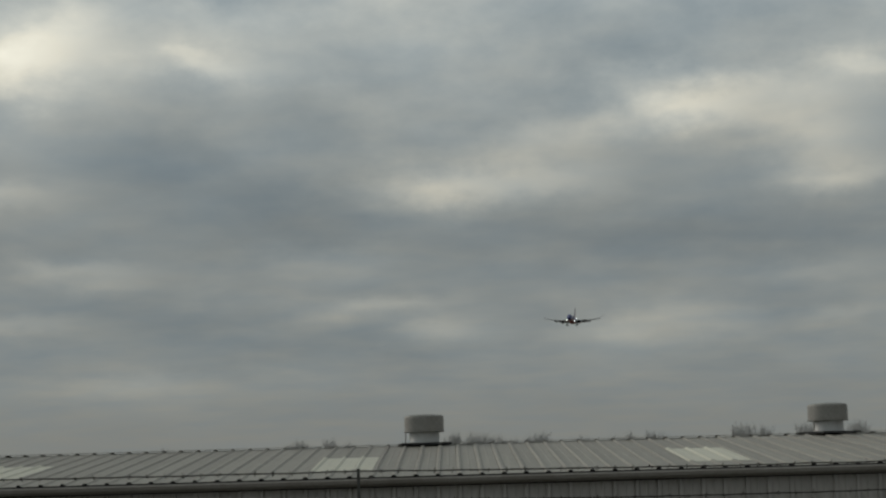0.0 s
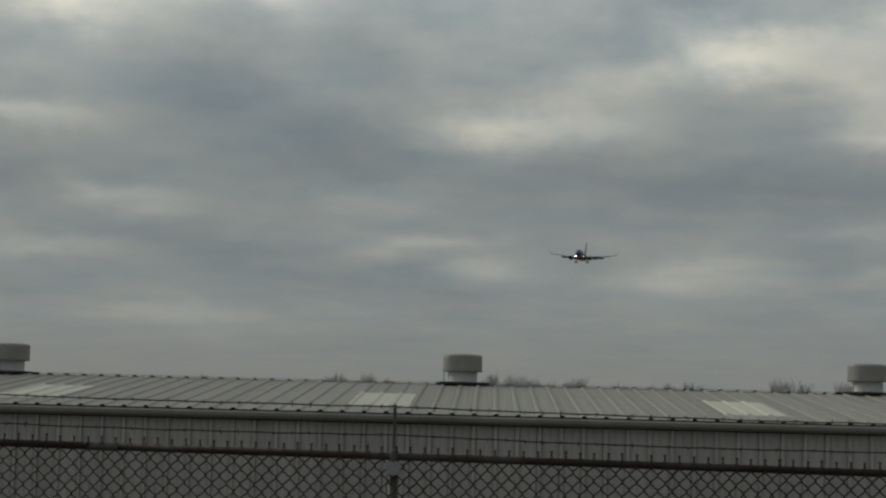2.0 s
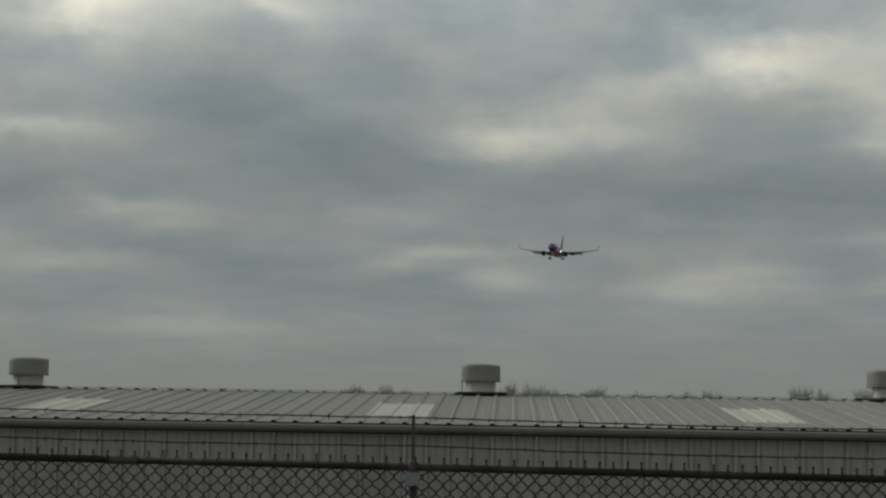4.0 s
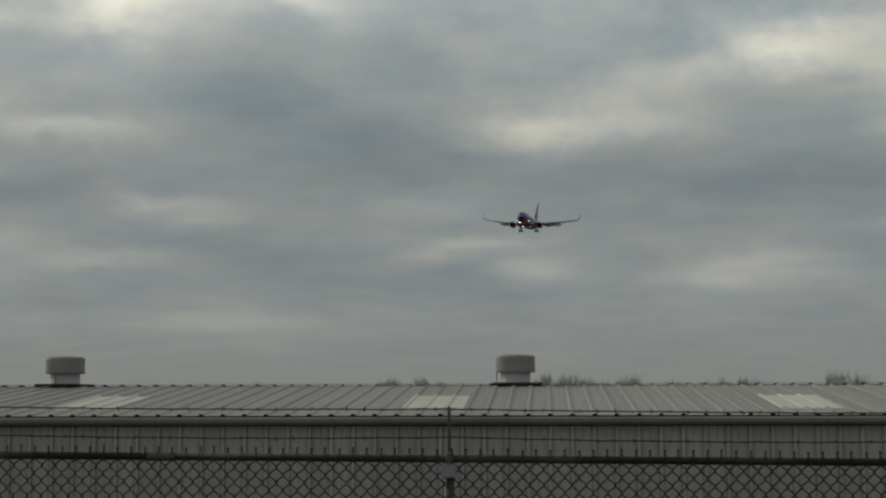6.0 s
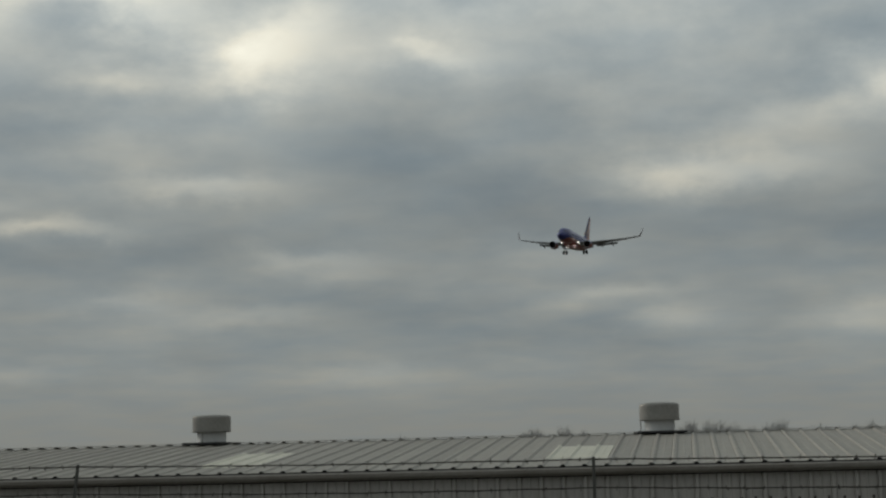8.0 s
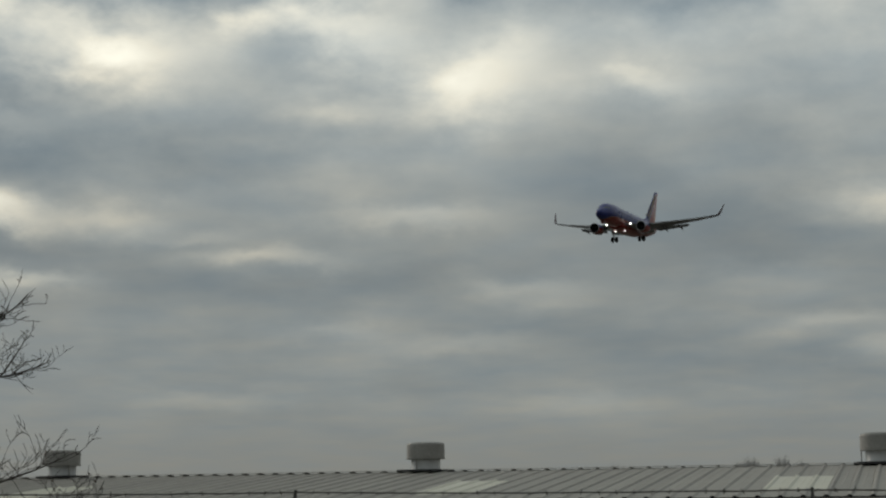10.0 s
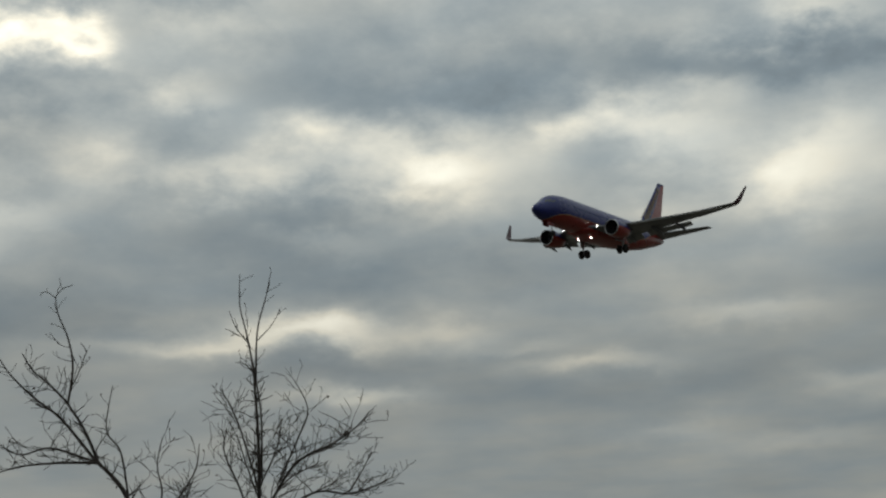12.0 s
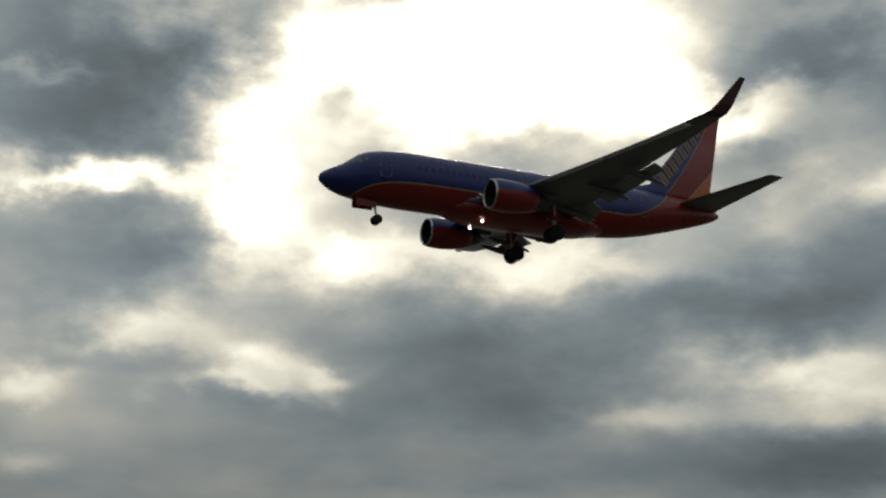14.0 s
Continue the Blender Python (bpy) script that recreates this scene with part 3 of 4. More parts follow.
def roof_vent():
    """Round gravity ventilator: curb, neck, overhanging drum cap."""
    v = base("roof_vent", "round weathered galvanised gravity vent on the shed ridge", "roof vent", group="roof vents")
    part("curb", box(bmesh.new(), -0.43, 0.43, -0.36, 0.36, 0.005, 0.042, 0.006), M_FLASH, v, "black tarred flashing")
    part("neck", lathe([(0.03, 0.275), (0.06, 0.262), (0.20, 0.262), (0.25, 0.272), (0.28, 0.25)], "z"), M_NECK, v, "paler round neck", smooth=True)
    part("cap", lathe([(0.225, 0.20), (0.225, 0.335), (0.233, 0.343), (0.48, 0.343), (0.505, 0.336), (0.52, 0.31), (0.535, 0.18), (0.54, 0.02)], "z", 40), M_VENT, v, "drum-shaped cap with rounded rim")
    part("rim", lathe([(0.232, 0.343), (0.232, 0.352), (0.252, 0.352), (0.252, 0.343)], "z", 40), M_VENT, v)
    part("bracket", box(bmesh.new(), -0.335, -0.32, -0.01, 0.01, 0.03, 0.24), M_VENT, v)
    return v


vent = roof_vent()
vent_z = RIDGE_Z + 0.0
vent.matrix_basis = pose(-0.48, RIDGE_Y, vent_z, 0, 0, 8)
for vx, turn in ((-22.9, 50), (-15.77, 140), (-8.49, 75), (6.58, 30)):
    copy_thing(vent, pose(vx, RIDGE_Y, vent_z, 0, 0, turn))

# ---------- chain-link fence with barbed wire ----------
FENCE_Y = 9.5
DIAMOND = 0.0785


def rail_z(x):
    return 2.335 - 0.0085 * x


def fence():
    f = base("chain_link_fence", "rusty galvanised chain-link fence topped with barbed wire", "fence", (0, FENCE_Y, 0))
    x0, x1 = -12.6, 8.8
    # top rail in lengths with sleeves
    xs = [x0, -6.9, -2.15, 2.62, 7.2, x1]
    for a, b in zip(xs, xs[1:]):
        part("top_rail", rod((a, 0, rail_z(a)), (b, 0, rail_z(b)), 0.022, 12), M_RUST, f, smooth=True)
        part("rail_sleeve", rod((b - 0.08, 0, rail_z(b - 0.08)), (b + 0.08, 0, rail_z(b + 0.08)), 0.0255, 12), M_POST, f)
    for i, x in enumerate((-12.6, -9.58, -6.56, -3.54, -0.525, 2.5, 5.53, 8.56)):
        z = rail_z(x)
        lean = 0.045 if i == 3 else 0.0
        part("post", rod((x, 0.03, 0), (x, 0.03, z - 0.03), 0.029, 14), M_POST, f, smooth=True)
        part("post_cap", lathe([(-0.05, 0.029), (-0.04, 0.031), (0.0, 0.031), (0.03, 0.026), (0.04, 0.012)], "z", 16, (x, 0.0, z)), M_POST, f)
        part("clamp", box(bmesh.new(), x - 0.042, x + 0.042, -0.035, 0.06, z - 0.105, z - 0.025, 0.006), M_CLAMP, f, "pale grey steel clamp")
        part("barb_arm", box(bmesh.new(), x - 0.009, x + 0.009, -0.006, 0.006, z + 0.02, z + 0.29, 0.002), M_POST, f).matrix_basis = Matrix.Translation((x, 0, z)) @ pose(0, 0, 0, 0, lean * 150, 0) @ Matrix.Translation((-x, 0, -z))
    # woven mesh: zigzag wires hooked into one another
    rnd = random.Random(5)
    verts, faces = [], []
    n = int((x1 - x0) / DIAMOND)
    knots = []
    hz = DIAMOND * 0.54
    for i in range(2 * n):
        x = x0 + (i + 0.5) * DIAMOND / 2
        top = rail_z(x) - 0.012
        rows = int(2.25 / hz)
        pts = []
        for k in range(rows):
            side = 1 if (k + i) % 2 else -1
            px = x + side * DIAMOND * 0.262 + rnd.uniform(-0.0025, 0.0025)
            for bend in (-0.11, 0.11):
                pts.append(Vector((px, -0.026 + side * 0.003, top - (k + bend) * hz)))
        tube_into(verts, faces, pts, [0.0046] * len(pts), 4)
        pts = [(p + q) / 2 for p, q in zip(pts[::2], pts[1::2])]
        if i % 2 == 0:
            for q in pts[1:]:
                knots.append(q)
    part("chain_link_mesh", mesh_from(verts, faces, "chain_link_mesh", M_WIRE, False), None, f, "diamond mesh of dull galvanised wire", kind="stuff")
    # hooked crossings, thicker than the wire
    verts, faces = [], []
    for q in knots:
        k = len(verts)
        verts += [q + Vector(d) * 0.0076 for d in ((1, 0, 0), (0, 0, 1.4), (-1, 0, 0), (0, 0, -1.4), (0, 0.8, 0), (0, -0.8, 0))]
        faces += [(k + a, k + (a + 1) % 4, k + e) for a in range(4) for e in (4, 5)]
    part("wire_crossing", mesh_from(verts, faces, "wire_crossing", M_WIRE, False), None, f, "hooked wire crossings", kind="stuff")
    # twisted wire ends standing above the rail
    verts, faces = [], []
    for i in range(n):
        x = x0 + i * DIAMOND + rnd.uniform(-0.003, 0.003)
        z = rail_z(x)
        s = rnd.uniform(0.9, 1.1)
        for sg in (-1, 1):
            tube_into(verts, faces, [Vector((x + sg * 0.016, -0.026, z + 0.010)), Vector((x + sg * 0.004, -0.026, z + 0.026)), Vector((x - sg * 0.002, -0.026, z + 0.042 * s)), Vector((x - sg * 0.005, -0.026, z + 0.058 * s))], [0.0040, 0.0034, 0.0040, 0.0036], 4)
    part("selvage", mesh_from(verts, faces, "selvage", M_WIRE, False), None, f, "row of twisted wire ends", kind="stuff")
    # barbed strands
    for hgt, sag in ((0.275, 0.008), (0.119, 0.014)):
        verts, faces = [], []
        pts2 = []
        k = 0
        x = x0
        while x < x1:
            span = (x + 0.53) / 3.02 % 1.0
            pts2.append(Vector((x, 0, rail_z(x) + hgt - sag * 4 * span * (1 - span) + rnd.uniform(-0.002, 0.002))))
            x += 0.1
        tube_into(verts, faces, pts2, [0.0040] * len(pts2), 4)
        for q in pts2[::1]:
            for _ in range(2):
                d = Vector((rnd.uniform(-0.4, 0.4), rnd.uniform(-1, 1), rnd.uniform(-1, 1))).normalized() * 0.016
                tube_into(verts, faces, [q - d, q + d], [0.0024, 0.0024], 3)
        part("barbed_wire", mesh_from(verts, faces, "barbed_wire", M_WIRE, False), None, f, "slightly sagging barbed strand")


fence()


def weed_stalk():
    w = base("weed_stalk", "tall dry weed stalk beside the fence", "weed", (-2.415, 9.25, 0))
    verts, faces = [], []
    tube_into(verts, faces, [Vector((0.03, 0, 0)), Vector((0.0, 0, 0.9)), Vector((0.02, 0, 1.55)), Vector((0.0, 0, 1.87))], [0.007, 0.006, 0.005, 0.004], 6)
    part("stalk", mesh_from(verts, faces, "stalk", M_BARK), None, w)
    part("seed_head", lathe([(1.82, 0.004), (1.85, 0.011), (1.89, 0.009), (1.92, 0.003)], "z", 8), M_LEAF, w)


weed_stalk()


# ---------- bare trees ----------
def grow(rnd, verts, faces, tips, start, way, length, radius, depth, wander=0.34, lift=0.12):
    """A branch that wanders upwards and forks into thinner ones."""
    steps = max(3, int(length / 0.16))
    p, d = start.copy(), way.normalized()
    pts, radii = [p.copy()], [radius]
    for i in range(steps):
        d = (d + Vector((rnd.gauss(0, wander), rnd.gauss(0, wander), rnd.gauss(0, wander) + lift * 0.3)) * 0.45).normalized()
        p = p + d * (length / steps)
        pts.append(p.copy())
        radii.append(max(0.0038, radius * (1 - 0.7 * (i + 1) / steps)))
    tube_into(verts, faces, pts, radii, 6 if radius > 0.02 else 4)
    if depth > 0:
        for k in range(rnd.randint(1, 3)):
            i = rnd.randint(max(1, steps // 4), steps)
            a = rnd.uniform(0, 2 * math.pi)
            side = Vector((math.cos(a), math.sin(a), rnd.uniform(0.0, 0.5)))
            w = ((pts[i] - pts[i - 1]).normalized() + side * rnd.uniform(0.6, 1.1)).normalized()
            grow(rnd, verts, faces, tips, pts[i], w, length * rnd.uniform(0.35, 0.62), max(0.0042, radii[i] * 0.65), depth - 1, wander, lift)
    else:
        tips.append(pts[-1])


def limb_into(verts, faces, pts, r0, r1):
    """A smooth limb through a few set points; returns its fine points."""
    fine = []
    for i in range(len(pts) - 1):
        a, b, c, d = pts[max(i - 1, 0)], pts[i], pts[i + 1], pts[min(i + 2, len(pts) - 1)]
        for k in range(6):
            t = k / 6
            fine.append(0.5 * ((2 * b) + (c - a) * t + (2 * a - 5 * b + 4 * c - d) * t * t + (3 * b - a - 3 * c + d) * t ** 3))
    fine.append(pts[-1])
    n = len(fine)
    radii = [r0 + (r1 - r0) * i / (n - 1) for i in range(n)]
    tube_into(verts, faces, fine, radii, 8)
    return fine, radii


def leaf_mesh(rnd, tips, name):
    verts, faces = [], []
    for p in tips:
        if rnd.random() > 0.15:
            continue
        q = Euler([rnd.uniform(0, 6.3) for _ in range(3)]).to_matrix()
        k = len(verts)
        s = rnd.uniform(0.025, 0.05)
        for a in ((0, 0, 0), (0.5, 0.3, 0.1), (1.1, 0, 0.25), (0.5, -0.3, 0.1)):
            verts.append(p + q @ Vector(a) * s)
        faces += [(k, k + 1, k + 2), (k, k + 2, k + 3)]
    return mesh_from(verts, faces, name, M_LEAF, False)


def bare_tree(name, label, at, trunk, limbs, seed):
    """trunk and limbs: points sideways, in depth and up from the foot (metres), with radii at both ends."""
    rnd = random.Random(seed)
    tree = base(name, label, "tree", at, group="bare trees")
    yaw = math.atan2(at[0], at[1])
    side, deep = Vector((math.cos(yaw), -math.sin(yaw), 0)), Vector((math.sin(yaw), math.cos(yaw), 0))
    verts, faces, tips = [], [], []
    for idx, (r0, r1, count, reach, *pts) in enumerate([trunk] + limbs):
        ps = [side * a + deep * b + Vector((0, 0, c)) for a, b, c in pts]
        lv, lf = [], []
        fine, radii = limb_into(lv, lf, ps, r0, r1)
        part("limb" if idx else "trunk", mesh_from(lv, lf, "limb", M_BARK), None, tree)
        for k in range(int(count * 2.0)):
            i = int(len(fine) * rnd.uniform(0.08 if idx else 0.62, 0.8 if idx else 0.97)) if rnd.random() < 0.8 else rnd.randint(len(fine) // 2, len(fine) - 2)
            i = max(1, min(i, len(fine) - 2))
            d = (fine[i] - fine[i - 1]).normalized()
            a = rnd.uniform(0, 2 * math.pi)
            w = d * 0.55 + Vector((math.cos(a), math.sin(a), rnd.uniform(-0.1, 0.8))) * 0.95
            long = max(0.16, reach * rnd.uniform(0.45, 1.1) * (1.15 - 0.6 * i / len(fine)))
            grow(rnd, verts, faces, tips, fine[i], w, long, max(0.0045, radii[i] * 0.5), 2 if long > 0.45 else 1 if long > 0.24 else 0, 0.48)
    part("twig_mass", mesh_from(verts, faces, "twig_mass", M_BARK), None, tree, "fine bare winter twigs", kind="stuff")
    part("leaf_scatter", leaf_mesh(rnd, tips, "leaf_scatter"), None, tree, "few withered brown leaves", kind="stuff")
    return tree


# leafless trees behind the fence, in front of the shed's far end
bare_tree("bare_tree", "slender leafless tree with twin upright leaders behind the fence", (-11.98, 18.45, 0),
          (0.050, 0.013, 26, 0.45, (0.15, 0, 0), (0.1, 0, 1.6), (0.03, 0, 3.2), (0.05, 0, 4.7), (0.0, 0, 5.9)),
          [(0.014, 0.0042, 4, 0.3, (0.0, 0, 5.85), (-0.08, 0, 6.3), (-0.16, 0.1, 6.7), (-0.15, 0.1, 7.12)),
           (0.014, 0.0042, 4, 0.3, (0.03, 0, 5.6), (0.06, 0, 6.3), (0.18, -0.1, 6.75), (0.26, -0.1, 7.1)),
           (0.015, 0.009, 8, 0.3, (0.08, 0.03, 4.4), (0.09, 0.03, 5.2), (0.03, 0, 5.7)),
           (0.008, 0.004, 1, 0.2, (0.06, 0, 6.2), (0.25, 0, 6.4), (0.38, 0, 6.63)),
           (0.008, 0.004, 1, 0.2, (-0.06, 0, 6.2), (-0.2, 0, 6.35), (-0.3, 0, 6.6)),
           (0.022, 0.005, 16, 0.6, (0.08, 0, 3.9), (0.5, -0.2, 4.55), (1.0, -0.3, 4.8), (1.3, -0.3, 5.0), (1.48, -0.3, 5.2)),
           (0.015, 0.005, 12, 0.5, (0.3, -0.1, 4.35), (0.55, 0.1, 4.9), (0.7, 0.2, 5.3), (0.53, 0.2, 5.7)),
           (0.021, 0.005, 17, 0.6, (0.08, 0, 3.8), (0.74, 0.3, 4.22), (1.2, 0.4, 4.20), (1.52, 0.4, 4.28), (1.76, 0.4, 4.38)),
           (0.012, 0.005, 4, 0.35, (1.2, 0.4, 4.20), (1.4, 0.4, 4.5), (1.53, 0.4, 4.75)),
           (0.014, 0.005, 14, 0.45, (0.03, 0, 4.3), (-0.18, 0.1, 5.05), (-0.32, 0.1, 5.4), (-0.44, 0.1, 5.6)),
           (0.018, 0.005, 14, 0.6, (0.06, 0, 3.5), (-0.2, 0.3, 4.3), (-0.4, 0.4, 4.8), (-0.36, 0.4, 5.1)),
           (0.020, 0.005, 14, 0.7, (0.08, 0, 2.1), (0.9, -0.5, 2.72), (1.6, -0.6, 3.0), (2.05, -0.6, 3.2)),
           (0.020, 0.005, 13, 0.6, (0.09, 0, 1.8), (1.2, 0.5, 2.32), (2.2, 0.6, 2.56), (2.85, 0.6, 2.7)),
           (0.012, 0.005, 9, 0.4, (0.05, 0, 4.3), (0.28, 0.2, 4.8), (0.36, 0.2, 5.2)),
           (0.012, 0.005, 9, 0.4, (0.05, 0, 4.1), (-0.12, -0.2, 4.6), (-0.22, -0.3, 4.95)),
           (0.014, 0.005, 10, 0.45, (0.06, 0, 3.9), (0.4, -0.3, 4.35), (0.85, -0.4, 4.55)),
           (0.020, 0.005, 13, 0.6, (0.08, 0, 2.4), (-0.6, 0.4, 3.3), (-0.9, 0.5, 4.0), (-0.8, 0.5, 4.5))], 11)
bare_tree("bare_tree", "leafless tree with a long leaning limb behind the fence", (-13.4, 17.45, 0),
          (0.056, 0.021, 8, 0.5, (0.6, 0, 0), (0.5, 0, 1.8), (0.3, 0, 3.4), (0.11, 0, 4.23), (-0.24, 0, 4.67)),
          [(0.024, 0.014, 6, 0.4, (-0.24, 0, 4.67), (-0.42, 0, 5.1), (-0.64, 0.05, 5.46)),
           (0.016, 0.006, 8, 0.4, (-0.64, 0.05, 5.46), (-0.84, 0.1, 5.68), (-1.05, 0.1, 5.87), (-1.2, 0.1, 6.1)),
           (0.016, 0.006, 4, 0.35, (-0.62, 0.05, 5.44), (-0.56, 0, 5.9), (-0.62, 0, 6.27), (-0.75, 0, 6.6), (-0.78, 0, 6.82)),
           (0.007, 0.004, 1, 0.2, (-0.78, 0, 6.8), (-0.88, 0, 6.88), (-0.97, 0, 6.87)),
           (0.007, 0.004, 1, 0.2, (-0.78, 0, 6.82), (-0.69, 0, 6.92), (-0.56, 0, 6.97)),
           (0.010, 0.004, 4, 0.3, (-0.6, 0, 5.6), (-0.49, 0, 5.82), (-0.38, 0, 6.12)),
           (0.022, 0.005, 10, 0.4, (-0.28, 0, 4.7), (-0.7, 0.2, 5.25), (-1.05, 0.2, 5.54), (-1.36, 0.2, 5.86), (-1.57, 0.2, 6.2)),
           (0.020, 0.005, 9, 0.45, (-0.24, 0, 4.67), (-0.77, -0.2, 4.66), (-1.25, -0.2, 4.62), (-1.6, -0.2, 4.5)),
           (0.018, 0.005, 9, 0.45, (-0.28, 0, 4.68), (-0.84, 0.2, 4.89), (-1.25, 0.3, 4.83), (-1.65, 0.3, 5.1)),
           (0.016, 0.005, 7, 0.4, (0.14, 0, 4.15), (0.04, 0.1, 4.8), (-0.14, 0.1, 5.1), (-0.06, 0.1, 5.67)),
           (0.018, 0.005, 8, 0.45, (0.3, 0, 3.4), (0.7, 0.2, 4.1), (0.98, 0.2, 4.55), (1.04, 0.2, 4.9)),
           (0.016, 0.005, 8, 0.45, (0.3, 0, 3.5), (0.55, 0.2, 4.2), (0.5, 0.2, 4.64), (0.57, 0.2, 5.0))], 23)


def far_tree(seed, wide, tall):
    rnd = random.Random(seed)
    verts, faces, tips = [], [], []
    for k in range(rnd.randint(2, 4)):
        x = rnd.uniform(-0.3, 0.3) * wide
        top = tall * rnd.uniform(0.78, 1.0)
        pts = [Vector((x, 0, 0)), Vector((x + rnd.uniform(-.2, .2), 0, top * 0.5)), Vector((x + rnd.uniform(-.4, .4), 0, top))]
        tube_into(verts, faces, pts, [0.16, 0.10, 0.03], 5)
        for j in range(46):
            h = rnd.uniform(0.25, 0.85) * top
            a = rnd.uniform(0, 6.28)
            ln = rnd.uniform(0.6, 1.0) * wide * 0.35 * (1.1 - h / top) + 0.7
            s = Vector((x, 0, h))
            e = s + Vector((math.cos(a) * ln, math.sin(a) * ln, ln * rnd.uniform(0.7, 1.6)))
            tube_into(verts, faces, [s, (s + e) / 2 + Vector((0, 0, -0.1)), e], [0.05, 0.035, 0.018], 3)
            for q in range(6):
                t = s.lerp(e, rnd.uniform(0.3, 1))
                u = t + Vector((rnd.gauss(0, .35), rnd.gauss(0, .35), rnd.uniform(.4, 1.4)))
                tube_into(verts, faces, [t, u], [0.026, 0.014], 3)
    return verts, faces


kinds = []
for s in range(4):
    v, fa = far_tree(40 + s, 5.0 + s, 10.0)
    kinds.append(mesh_from(v, fa, "branches", M_HAZED_BARK))
rnd_far = random.Random(9)
SKYLINE_WEST = (
    (-9.57, 0.98, 0.49), (-9.25, 0.95, 0.45), (-8.96, 0.97, 0.45), (-8.77, 0.95, 0.45), (-5.29, 1.00, 0.49), (-5.10, 1.10, 0.49), (-4.91, 1.14, 0.49), (-4.51, 1.02, 0.53), (-4.11, 1.12, 0.61), (-3.83, 0.98, 0.61), (-3.50, 0.98, 0.45), (-0.22, 0.98, 0.45), (-0.04, 1.05, 0.45), (0.17, 1.22, 0.53), (0.47, 1.12, 0.61), (0.84, 1.20, 0.61), (1.03, 1.08, 0.61), (1.27, 1.20, 0.45), (1.46, 1.10, 0.45), (1.68, 1.10, 0.61),
)
SKYLINE_EAST = (
    (1.89, 1.03, 0.49), (2.08, 0.98, 0.49), (2.58, 1.10, 0.45), (2.75, 1.06, 0.57), (3.09, 1.20, 0.61), (3.52, 0.98, 0.45), (4.26, 1.04, 0.45), (4.55, 1.07, 0.45), (4.83, 1.04, 0.45), (5.39, 0.96, 0.45), (5.91, 1.10, 0.49), (6.19, 1.10, 0.49), (6.53, 1.07, 0.53), (6.90, 1.02, 0.53), (9.68, 1.25, 0.6), (10.41, 1.2, 0.7), (11.7, 1.2, 0.8), (12.6, 1.22, 0.8), (13.4, 1.2, 0.9), (-12.5, 0.9, 1.2),
)
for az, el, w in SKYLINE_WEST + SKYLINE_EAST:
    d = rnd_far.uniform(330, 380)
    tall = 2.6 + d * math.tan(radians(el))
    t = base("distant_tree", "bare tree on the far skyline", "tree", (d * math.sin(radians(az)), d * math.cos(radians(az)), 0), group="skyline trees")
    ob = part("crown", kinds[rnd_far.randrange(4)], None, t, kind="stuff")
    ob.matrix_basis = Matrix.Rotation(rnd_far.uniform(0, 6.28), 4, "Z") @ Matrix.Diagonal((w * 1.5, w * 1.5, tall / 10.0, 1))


# ---------- airliner ----------
def ring_of(x, top, bot, hw, n=36):
    zc, hh = (top + bot) / 2, (top - bot) / 2
    return [(x, math.cos(2 * math.pi * k / n) * hw, zc + math.sin(2 * math.pi * k / n) * hh) for k in range(n)]


def blend(table, x):
    """Values at x from a table of (x, ...) rows, eased."""
    for a, b in zip(table, table[1:]):
        if a[0] >= x >= b[0]:
            t = (a[0] - x) / (a[0] - b[0])
            return [p + (q - p) * t for p, q in zip(a[1:], b[1:])]
    return table[-1][1:]


HULL = ((16.0, -0.52, -0.62, 0.05), (15.9, -0.32, -0.84, 0.26), (15.65, -0.12, -1.06, 0.48), (15.1, 0.18, -1.36, 0.82), (14.3, 0.58, -1.60, 1.14), (13.75, 0.98, -1.70, 1.32),
        (13.2, 1.38, -1.78, 1.48), (12.5, 1.66, -1.86, 1.63), (11.5, 1.86, -1.94, 1.76), (10.2, 1.97, -2.0, 1.85), (9.0, 2.0, -2.0, 1.88),
        (-5.0, 2.0, -2.0, 1.88), (-6.5, 2.0, -1.95, 1.88), (-8.0, 2.0, -1.76, 1.84), (-10.0, 1.97, -1.34, 1.66), (-12.0, 1.92, -0.80, 1.33), (-14.0, 1.80, -0.22, 0.92), (-15.3, 1.62, 0.20, 0.60), (-16.0, 1.40, 0.48, 0.36), (-16.25, 1.22, 0.62, 0.24))


def foil(x_le, x_te, y, z, thick, n=9, twist=0.0, upright=False):
    """A ring of an airfoil section between leading and trailing edge; flat wing, or upright fin."""
    c = x_le - x_te
    pts = []
    for k in range(n):
        u = (1 - math.cos(math.pi * k / (n - 1))) / 2
        h = 5 * thick * (0.2969 * math.sqrt(u) - 0.126 * u - 0.3516 * u * u + 0.2843 * u ** 3 - 0.1015 * u ** 4) * c
        pts.append((u, h))
    ring = [(u, h) for u, h in pts] + [(u, -h * 0.8) for u, h in reversed(pts[1:-1])]
    out = []
    for u, h in ring:
        x = x_le - u * c
        out.append((x, y + h, z) if upright else (x, y, z + h - twist * u * c))
    return out


def blade(stations, thick, upright=False):
    return loft([foil(a, b, y, z, thick, upright=upright) for a, b, y, z in stations])


def wheel(parent, at, r, w):
    tyre = part("wheel", lathe([(-w / 2, r * 0.55), (-w / 2, r * 0.86), (-w * 0.36, r * 0.98), (0, r), (w * 0.36, r * 0.98), (w / 2, r * 0.86), (w / 2, r * 0.55)], "x", 24), M_TYRE, parent, "black rubber tyre", smooth=True)
    tyre.matrix_basis = pose(*at, 0, 0, 90)
    part("rim", lathe([(-w * 0.42, r * 0.2), (-w * 0.40, r * 0.56), (w * 0.40, r * 0.56), (w * 0.42, r * 0.2)], "x", 16), M_STRUT, tyre)
    return tyre


